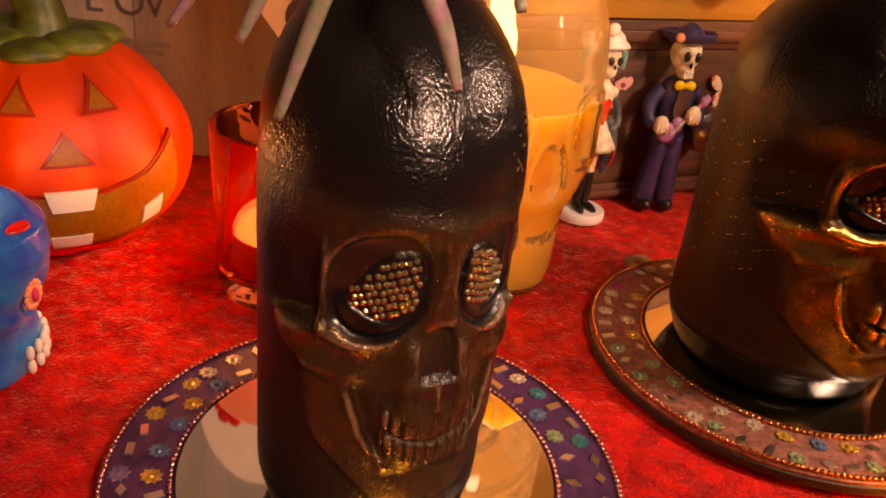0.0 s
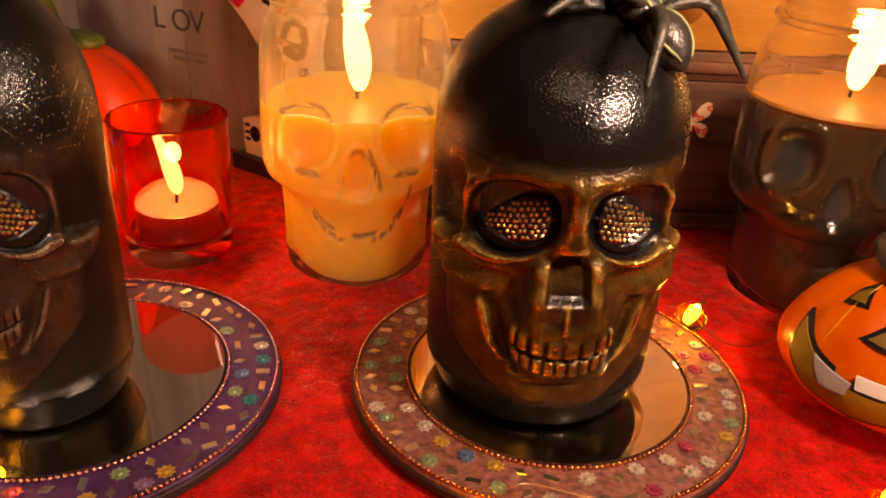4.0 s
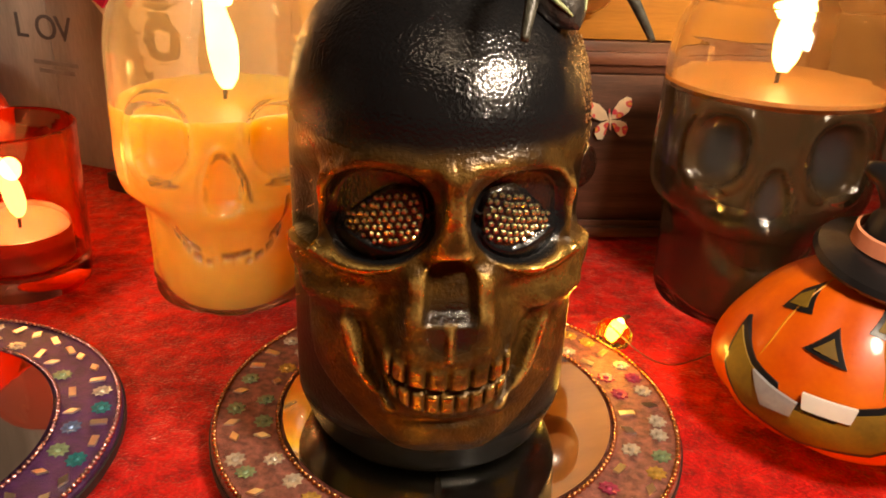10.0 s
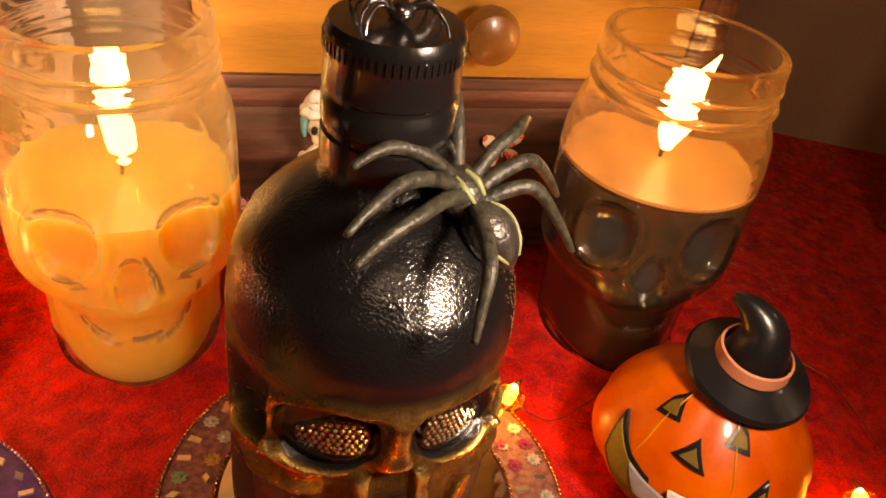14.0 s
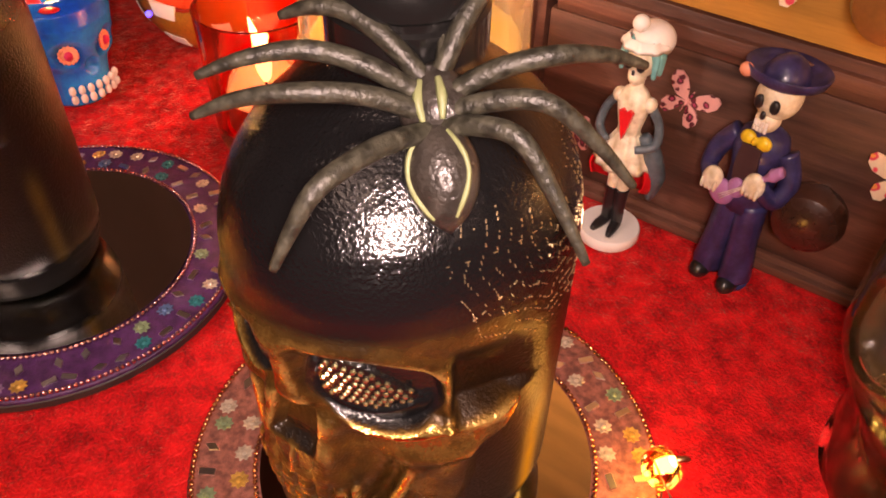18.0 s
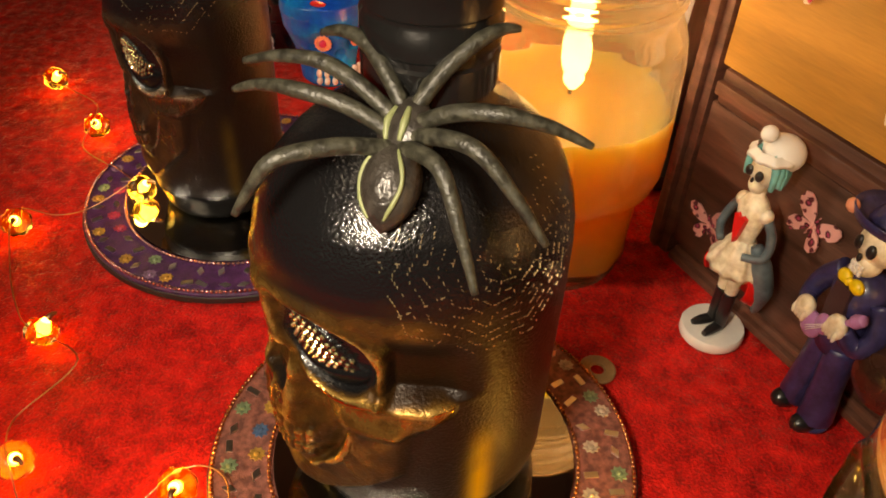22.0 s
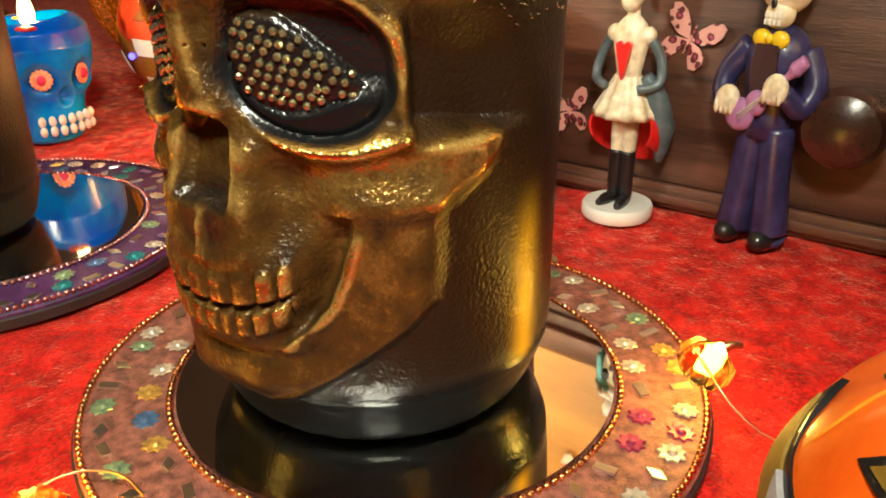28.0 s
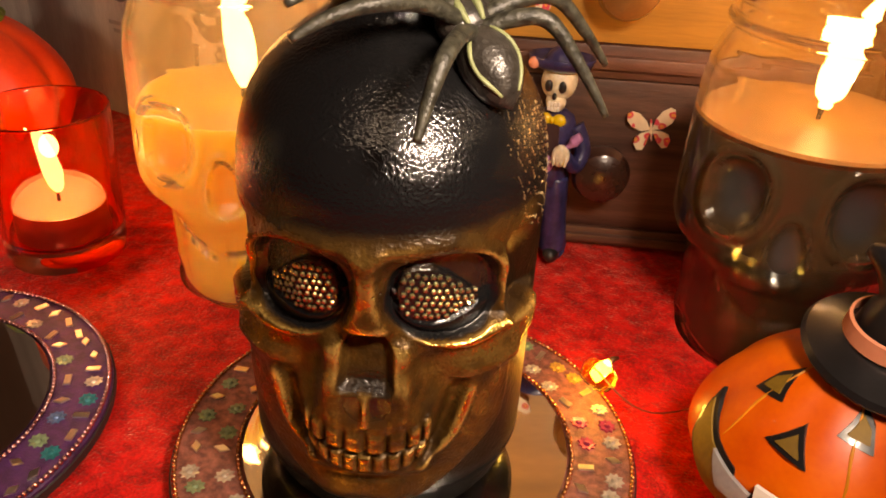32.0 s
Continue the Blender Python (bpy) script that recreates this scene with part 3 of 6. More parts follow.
def relief(th, z):
    """Height of the skull's relief in millimetres at an angle from the face's middle (degrees) and a height."""
    a = np.abs(th)
    # the lower jaw: a plate with a soft edge, a chin, and a dip under the teeth
    jaw = np.interp(z, [11.5, 12.5, 14, 16, 20, 25, 30, 34, 40, 52, 64], [0, 6, 14, 21, 30, 40, 50, 55.5, 57.5, 58, 58])
    h = 2.0 * sstep(-3.0, 4.0, jaw - a) * sstep(11.0, 15.0, z) * (1 - sstep(52, 60, z))
    h += 2.2 * np.exp(-(a / 20) ** 4) * sstep(13, 20, z) * (1 - sstep(60, 67, z))
    h += 0.9 * bump2(a, z, 10, 17, 8, 4) - 1.5 * bump2(a, z, 0, 25.4, 20, 1.8)
    # the arch of the teeth and the bone above it
    h += 1.3 * (1 - sstep(19.5, 24, a)) * sstep(24, 27, z) * (1 - sstep(41, 48, z))
    h += 1.5 * (1 - sstep(11.5, 19, a)) * sstep(40, 46, z) * (1 - sstep(62, 68, z))
    h += 0.3 * np.exp(-((a - 12.6) / 2.4) ** 2) * sstep(42, 48, z) * (1 - sstep(62, 67, z))
    # hollow cheeks, and the crescent gap between teeth and jaw
    h -= 2.7 * bump2(a, z, 23.5, 54, 8.5, 7.0, 2.6)
    e = a - np.interp(z, [27, 31, 35, 41, 48, 51], [15, 21.5, 26.5, 30, 33, 34])
    gap = np.where(e > 0, np.exp(-(np.abs(e) / 2.4) ** 4), np.exp(-(e / 5.2) ** 2))
    h -= np.interp(z, [25, 28.5, 33, 40, 47, 52], [0, 1.6, 3.0, 3.6, 3.2, 0]) * gap
    h += 0.7 * np.exp(-((e - 4.6) / 2.0) ** 2) * sstep(28, 33, z) * (1 - sstep(47, 51, z))
    # cheekbones, running out to free tips with a flat top
    low = np.interp(a, [12, 20, 25, 30, 36, 46, 55, 61, 66, 72, 76], [62, 58.5, 55, 52.8, 51.2, 50.8, 51.3, 53.3, 55.2, 58, 60.3])
    top = np.interp(a, [12, 48, 60, 70, 76], [66, 65.6, 65.2, 64, 61.8])
    amp = np.interp(a, [12, 18, 28, 38, 50, 60, 67, 74, 76.5], [0, 0.3, 1.0, 1.6, 2.3, 3.2, 3.3, 1.6, 0])
    h += amp * sstep(-2.6, 3.6, z - low) * (1 - sstep(-0.7, 1.5, z - top))
    # temples sunk behind the outer rim of the orbit
    h -= 4.2 * sstep(48.5, 53.5, a) * (1 - sstep(68, 88, a)) * sstep(62.5, 65.5, z) * (1 - sstep(76, 88, z + 0.10 * (a - 60)))
    h += 1.7 * np.exp(-((a - np.interp(z, [62, 66, 76, 84, 90], [50, 50, 50.5, 47, 40])) / 2.3) ** 2) * sstep(61, 66, z) * (1 - sstep(79, 89, z))
    h += 1.6 * np.exp(-((z - np.interp(a, [8, 13, 20, 28, 38, 47, 52], [74, 69, 65, 62.4, 62.6, 64.2, 66])) / 1.7) ** 2) * sstep(9, 14, a) * (1 - sstep(48, 54, a))
    h += 1.2 * np.exp(-((z - np.interp(a, [0, 8, 20, 28, 38, 48], [87, 89.2, 90.6, 90.4, 87, 79.5])) / 2.7) ** 2) * (1 - sstep(42, 50, a))
    # sockets, with a domed pad for the stones and a smooth lower lid in each
    d, w, d2 = socket_shape(a, z)
    inside = 1 - sstep(0.82, 1.0, d)
    h = h * (1 - inside) - 2.6 * inside
    lid = sstep(0.02, 0.40, -w) * (1 - sstep(0.80, 0.95, d))
    h = h * (1 - lid) + lid * (0.2 - 1.6 * d ** 2)
    pad = 1 - sstep(0.92, 1.10, d2)
    h = h * (1 - pad) + pad * (-1.9 + 1.0 * np.sqrt(np.clip(1 - 0.8 * d2 ** 2, 0, 1)) - 0.02 * (a - 22))
    # nose: narrow bridge widening to an overhanging bone, a cavity whose floor slopes out, a notch and a spine
    h += 3.3 * np.exp(-(a / np.interp(z, [66, 70, 76, 82, 90], [8.6, 7.2, 4.2, 3.7, 6.5])) ** 4) * sstep(65.0, 69.0, z) * (1 - sstep(80, 96, z))
    hole = (1 - sstep(6.2, 9.8, a)) * (1 - sstep(-1.6, 0.8, z - 67.8 + 0.055 * a * a)) * sstep(51.5, 55, z)
    h = h * (1 - hole) + hole * np.interp(z, [51, 54, 57, 61, 65, 68], [2.8, 1.8, 1.0, -0.2, -1.6, -2.4])
    h -= 0.8 * np.exp(-(a / 7.6) ** 6) * sstep(42.5, 45.5, z) * (1 - sstep(53, 55.5, z))
    h += 1.4 * np.exp(-(a / 1.1) ** 2) * sstep(42, 44.5, z) * (1 - sstep(49, 52.5, z))
    # teeth, two rows with scalloped gums and roots
    q = z - 3.4 - 0.007 * a * a
    up, down = tooth_row(a, [0, 6.8, 13.2, 18.2, 23, 29]), tooth_row(a, [-2.4, 2.4, 7.1, 11.6, 16, 20.3, 26])
    ends = 1 - sstep(19.5, 23, a)
    h += ends * (1.7 * up - 0.7) * sstep(30.9, 32.2, q) * (1 - sstep(36.0, 38.6, q + 1.6 * (1 - up)))
    h += ends * (1.4 * down - 0.6) * sstep(24.2, 26.2, q - 1.0 * (1 - down)) * (1 - sstep(29.6, 30.8, q))
    h -= 1.1 * np.exp(-((q - 31.0) / 0.6) ** 2) * ends
    h += 0.35 * (up - 0.5) * (1 - sstep(16, 20, a)) * sstep(38, 40, z) * (1 - sstep(44, 48, z))
    return h


BR, BZ, BF = bottle_profile()


def chin_up(z):
    """The narrow bottle has a shorter jaw: its face, told in the heights of the broad one."""
    return np.interp(z, [0, 12, 19, 31.3, 37, 45, 56, 64, 150], [0, 6.5, 12.7, 24.5, 31, 38.5, 54.0, 64, 150])


def bottle_point(th, z, short=False):
    """A point of the bottle's side, in metres, facing -y."""
    th, z = np.asarray(th, float), np.asarray(z, float)
    r, f = np.interp(z, BZ, BR), np.interp(z, BZ, BF)
    t = np.radians(th)
    front = sstep(-0.35, 0.75, np.cos(t))
    fy = r * (1 - front) + f * front
    k = (r + (0.72 * relief(th, chin_up(z)) if short else relief(th, z))) / r
    return np.stack([r * np.sin(t) * k, -fy * np.cos(t) * k, z], -1) * 0.001


def bottle_mesh(short=False):
    th = np.unique(np.r_[np.linspace(-82, 82, 320), np.linspace(82, 278, 70)])[:-1]
    nt, nz = len(th), len(BZ)
    T, Zg = np.meshgrid(np.where(th > 180, th - 360, th), BZ)
    P = bottle_point(T, Zg, short)
    foot = Zg
    Zg = chin_up(Zg) if short else Zg
    H = relief(T, Zg)
    # the flat foot and the neck keep their rings
    t = np.radians(T)
    for rows in (range(0, 8), range(nz - 4, nz)):
        for j in rows:
            P[j] = np.stack([BR[j] * np.sin(t[j]), -BR[j] * np.cos(t[j]), BZ[j] + 0 * t[j]], -1) * 0.001
    g = S()
    i2 = (np.arange(nt) + 1) % nt
    fs = [(j * nt + i, j * nt + int(i2[i]), (j + 1) * nt + int(i2[i]), (j + 1) * nt + i) for j in range(nz - 1) for i in range(nt)]
    g.add(P.reshape(-1, 3).tolist(), fs + [tuple(range(nt - 1, -1, -1)), tuple((nz - 1) * nt + i for i in range(nt))])
    me = g.mesh("bottle_body", 60)
    # where gold was rubbed on, where bare glass gets its painted glow, where the paint is black
    B = H.copy()
    for _ in range(40):
        B[1:-1] = (B[:-2] + B[2:] + 2 * B[1:-1]) / 4
        B[:, 1:-1] = (B[:, :-2] + B[:, 2:] + 2 * B[:, 1:-1]) / 4
    ridge = np.clip((H - B) * 0.72 - 0.22, 0, 1)
    a = np.abs(T)
    d, w, d2 = socket_shape(a, Zg)
    socket = 1 - sstep(0.88, 1.0, d)
    lid = socket * (1 - sstep(-0.25, 0.05, w)) * sstep(0.9, 1.05, d2)
    crown = sstep(84, 106, Zg + 3 * np.cos(np.radians(T)))
    face = sstep(-6, 8, np.interp(Zg, [11.5, 14, 16, 20, 25, 34, 50, 54, 60, 64.5, 67, 80, 90], [0, 14, 21, 30, 40, 56, 58, 66, 77, 76, 52, 51, 46]) - a) * (1 - sstep(82, 98, Zg))
    cheek = np.exp(-((Zg - 60) / 6) ** 2) * sstep(20, 30, a) * (1 - sstep(70, 75, a))
    jawpan = np.exp(-((a - 40) / 10) ** 4 - ((Zg - 40) / 13) ** 4)
    gold = np.clip(1.0 * ridge * (0.1 + 0.9 * face) + 0.13 * face + 0.14 * cheek + 0.06 * jawpan, 0, 1) * (1 - 0.9 * crown) * (1 - 0.92 * lid) * (1 - 0.8 * socket)
    gold = np.maximum(gold, 0.20 * np.exp(-((Zg - 88.5) / 4.5) ** 2) * (1 - sstep(60, 78, a)))
    gold = gold * (1 - 0.75 * sstep(61.5, 64.5, Zg) * sstep(43, 50, a) * (1 - sstep(70, 76, Zg)))
    bare = (1 - face) * (1 - crown) * sstep(12, 16, foot) * 0.98 * (np.exp(-((T - 88) / 5.0) ** 2) * (1 - sstep(32, 54, Zg)))
    bare = np.clip(bare, 0, 1)
    muzzle = np.exp(-(a / 8.6) ** 3) * sstep(40, 49, Zg) * (1 - sstep(53, 60, Zg))
    gold = gold * (1 - 0.75 * muzzle * np.maximum(sstep(1.0, 2.5, a), sstep(51, 54, Zg)))
    black = np.clip(crown + lid + 0.8 * socket + 0.8 * muzzle + (1 - sstep(12, 19, foot)) + 0.08, 0, 1)
    col = me.color_attributes.new("paint", "FLOAT_COLOR", "POINT")
    grain = np.clip(0.95 - 0.20 * crown - 0.6 * lid, 0, 1) * (0.30 + 0.70 * sstep(13, 21, foot))
    C = np.stack([gold, bare, black, grain], -1).reshape(-1)
    col.data.foreach_set("color", C.astype(np.float32))
    return me


def surface_frame(th, z, lift=0.0):
    """A pose on the bottle's skin, its z axis standing out from it."""
    p, q, s = bottle_point(th, z), bottle_point(th + 0.8, z), bottle_point(th, z + 0.5)
    x, y = Vector((q - p).tolist()).normalized(), Vector((s - p).tolist()).normalized()
    n = x.cross(y).normalized()
    y = n.cross(x)
    m = Matrix((x, y, n)).transposed().to_4x4()
    m.translation = Vector(p.tolist()) + n * lift
    return m


def gem_mesh():
    return S().lathe([(0, -0.0002), (0.00066, -0.0002), (0.00070, 0.0001), (0.00042, 0.00050), (0, 0.00054)], 8).mesh("rhinestone", 5)


def web_shape(spokes, arcs, th0, z0, t0, t1, kept=0.52):
    """Dabs of glitter glue along the rings and spokes of a web, low on the glass."""
    g = S()
    rng = random.Random(5)

    def dab(th, z, turn, ln, share=kept):
        if 16 < z < 121 and rng.random() < share:
            g.box((ln, 0.00018, 0.00020), m=surface_frame(th, z, 0.0001) @ pose(0, 0, 0, 0, 0, turn), bevel=0.0)
    for r in arcs:
        n = int((t1 - t0) * r / 58)
        for i in range(n):
            ang = t0 + (t1 - t0) * (i + 0.5 + rng.uniform(-.1, .1)) / n
            sag = r * (1 - 0.09 * abs(math.sin(math.radians((ang - t0) / (t1 - t0) * 180 * (len(spokes) - 1)))))
            th, z = th0 + sag * math.sin(math.radians(ang)) * 1.45, z0 - sag * math.cos(math.radians(ang))
            dab(th, z, ang + rng.uniform(-8, 8), rng.uniform(0.0003, 0.0009))
    for ang in spokes:
        for i in range(int(arcs[-1] / 1.9)):
            r = 3 + i * 1.9
            dab(th0 + r * math.sin(math.radians(ang)) * 1.45, z0 - r * math.cos(math.radians(ang)), ang + 90, rng.uniform(0.0006, 0.0012), kept * 0.65)
    return g


BODY = bottle_mesh()
BODY_DARK = bottle_mesh(True)
BODY.materials.append(BOTTLE)
BODY_DARK.materials.append(BOTTLE_DARK)
GEMS = gem_mesh()


def eye_stones():
    """Places of the stones on the pads, in rings."""
    out = []
    rng = random.Random(3)
    for s in (-1, 1):
        for zi in range(-4, 5):
            for ai in range(-6, 8):
                a = 23.0 + (ai + 0.5 * (zi % 2)) * 2.75 + rng.uniform(-.5, .5)
                z = 75.5 - 0.168 * (a - 23.0) + zi * 1.78 + rng.uniform(-.25, .25)
                if socket_shape(a, z)[2] < 0.90 and 11 < a < 39:
                    out.append((s * a, z))
    return out


def skull_bottle(name, m, sx, sy, label, web, body, cap=True):
    t = thing(name, m, label, "bottle", "painted skull bottles")
    sc = Matrix.Diagonal((sx, sy, 1, 1))
    part("body", body, None, t, "dark amber glass with black paint and rubbed gold", sc)
    for th, z in eye_stones():
        f = surface_frame(th, z, 0.0002)
        f = sc @ f
        ff = f.to_quaternion().to_matrix().to_4x4()
        ff.translation = f.translation
        part("rhinestone", GEMS, GEM, t, "", ff)
    part("painted_web", web_shape(*web), WEB, t, "spider web drawn in gold glitter", sc)
    if cap:
        g = S().lathe([(0, 0.134), (0.0152, 0.134), (0.0158, 0.1345), (0.0158, 0.1415), (0.0151, 0.1422), (0.0151, 0.1436), (0.0159, 0.1444), (0.0159, 0.1500), (0.0153, 0.1508), (0.0153, 0.1522),
                       (0.0160, 0.1530), (0.0157, 0.1600), (0.0159, 0.1605), (0.0160, 0.1640), (0.0157, 0.1662), (0.0150, 0.1675), (0.0060, 0.1678), (0, 0.1678)], 64)
        part("cap", g, CAP_BLACK, t, "black ribbed screw cap", Matrix.Translation((0, 0, -0.0005)))
        for i in range(60):
            part("knurl", KNURL, None, t, "", pose(0, 0, 0, 0, 0, i * 6) @ pose(0.0159, 0, 0.1622))
        c = part("spider_charm", S().ball((0, -0.002, 0.1700), (0.0030, 0.0038, 0.0026)).ball((0, 0.0028, 0.1700), (0.0019, 0.0022, 0.0018)), SILVER, t, "small silver spider charm on the cap", angle=180)
        for s in (-1, 1):
            for yy in (-0.004, -0.0015, 0.001, 0.0035):
                part("leg", S().tube([(s * 0.0015, yy * 0.5, 0.1700), (s * 0.0055, yy * 1.3, 0.1722), (s * 0.0082, yy * 2.1, 0.1702), (s * 0.0090, yy * 2.6, 0.1674)], [0.0007, 0.0006, 0.0005, 0.0003], 8), SILVER, c, angle=180)
    return t


KNURL = S().box((0.0007, 0.0006, 0.0030)).mesh("knurl", 30)
KNURL.materials.append(CAP_BLACK)
FACE = 26.0
bottle_b = skull_bottle("skull_bottle", pose(0.1340, 0.2475, 0.0066, 0, 0, FACE), 1.0, 1.0,
                        "black and gold glass skull bottle with rhinestone eyes, on copper plate",
                        ((-92, -62, -36, -12, 12, 36, 62, 92), (4, 7, 10, 13, 16, 19, 22, 25, 28), 91, 107, -120, 125), BODY)
part("painted_web", web_shape((-48, -8, 34), (14, 20, 26, 32, 38, 44, 50, 56), -98, 92, -55, 55, 0.2), WEB, bottle_b, "spider web drawn in gold glitter")
skull_bottle("skull_bottle", pose(-0.0050, 0.1600, 0.0066, 0, 0, FACE + 1), 0.70, 0.735,
                        "narrow black and bronze glass skull bottle with rhinestone eyes",
                        ((-50, -20, 10, 40), (8, 13, 18, 23, 28), 62, 116, -60, 55), BODY_DARK)


# ---- mirror plates ----
def flower_shape(r):
    g = S()
    o = [((r if k % 2 else r * 0.72) * math.cos(math.pi * k / 9), (r if k % 2 else r * 0.72) * math.sin(math.pi * k / 9)) for k in range(18)]
    i = [(0.36 * r * math.cos(math.pi * k / 9), 0.36 * r * math.sin(math.pi * k / 9)) for k in range(18)]
    vs = [(x, y, 0) for x, y in o] + [(x * 0.9, y * 0.9, 0.0004) for x, y in o] + [(x, y, 0.0002) for x, y in i] + [(x * 0.6, y * 0.6, 0.0008) for x, y in i] + [(0, 0, 0.0010)]
    fs = []
    for k in range(18):
        j = (k + 1) % 18
        fs += [(k, j, 18 + j, 18 + k), (18 + k, 18 + j, 36 + j, 36 + k), (36 + k, 36 + j, 54 + j, 54 + k), (54 + k, 54 + j, 72)]
    return g.add(vs, fs)


FLOWERS = []
for material in SEQUINS:
    me = flower_shape(0.0031).mesh("flower_sequin", 30)
    me.materials.append(material)
    FLOWERS.append(me)
CHIP = S().add([(-.0026, 0, 0), (0, -.0015, 0), (.0026, 0, 0), (0, .0015, 0), (-.0023, 0, .0005), (0, -.0013, .0005), (.0023, 0, .0005), (0, .0013, .0005)],
               [(4, 5, 6, 7), (0, 1, 5, 4), (1, 2, 6, 5), (2, 3, 7, 6), (3, 0, 4, 7)]).mesh("mirror_chip", 5)
CHIP.materials.append(MIRROR_CHIP)
OBLONG = S().box((0.0046, 0.0020, 0.0006), (0, 0, 0.0002)).mesh("mirror_oblong", 5)
OBLONG.materials.append(MIRROR_CHIP)


def mirror_plate(c, r, ri, lac, bead, seed, label, tint):
    t = thing("mirror_plate", pose(c[0], c[1], 0.0), label, "plate", "round mirror plates")
    part("board", S().lathe([(0, 0), (r - 0.001, 0), (r, 0.0008), (r, 0.0048), (r - 0.0006, 0.0054), (ri, 0.0054), (ri - 0.0002, 0.0046), (0, 0.0046)], 128), lac, t)
    part("edge_band", S().lathe([(r + 0.0001, 0.0006), (r + 0.0006, 0.0010), (r + 0.0006, 0.0036), (r + 0.0001, 0.0040)], 128), PLATE_EDGE, t, "dark painted rim")
    dish = [((ri - 0.0008) * k / 12, 0.0053 + 0.45 * ((ri - 0.0008) * k / 12) ** 2) for k in range(12, -1, -1)]
    part("mirror", S().lathe([(0, 0.0048), (ri - 0.0008, 0.0048)] + dish, 128), MIRROR, t, "round mirror glass")
    for rad, n in ((r - 0.0011, 230), (ri + 0.0006, 165)):
        g = S()
        for i in range(n):
            a = 2 * math.pi * i / n
            g.ball((rad * math.cos(a), rad * math.sin(a), 0.0060), 0.00088, 6, 4)
        part("bead_trim", g, bead, t, "ring of small metal beads", angle=180)
    rng = random.Random(seed)
    for k, (rad, n) in enumerate(((ri + 0.0050, 36), (r - 0.0058, 50))):
        for i in range(n):
            a = 2 * math.pi * (i + 0.3 * k + rng.uniform(-.16, .16)) / n
            rr = rad + rng.uniform(-.0008, .0008)
            kind = (i + k) % 3 if rng.random() < 0.8 else rng.randrange(3)
            m = pose(rr * math.cos(a), rr * math.sin(a), 0.0056, rng.uniform(-6, 6), rng.uniform(-6, 6), math.degrees(a) + rng.choice((0, 90)) + rng.uniform(-25, 25))
            if kind == 0 or rng.random() < 0.25:
                part("flower_sequin", FLOWERS[rng.choice(tint)], None, t, "", m)
            else:
                part("mirror_chip", CHIP if kind == 1 else OBLONG, None, t, "", m)
    return t


PLATE_A, PLATE_B = (-0.0040, 0.1680), (0.1395, 0.2490)
mirror_plate(PLATE_A, 0.0693, 0.0508, PURPLE, BEAD_PINK, 11, "round purple mirror plate set with sequins and beads, on velvet", (0, 0, 1, 2, 3, 4, 4, 5, 6))
plate_b = mirror_plate(PLATE_B, 0.0697, 0.0500, COPPER, BEAD_COPPER, 23, "round copper-pink mirror plate set with sequins and beads, on velvet", (0, 0, 0, 1, 2, 3, 4, 2, 5))
loop = S().lathe([(0.0030, 0.0008), (0.0064, 0.0008), (0.0069, 0.0013), (0.0069, 0.0021), (0.0064, 0.0026), (0.0030, 0.0026), (0.0026, 0.0021), (0.0026, 0.0013), (0.0030, 0.0008)], 40)
part("hanging_loop", loop, mat("pale_loop", (0.46, 0.30, 0.13), 0.45), plate_b, "pale hanging loop", pose(-0.0375, 0.0655, 0.0))


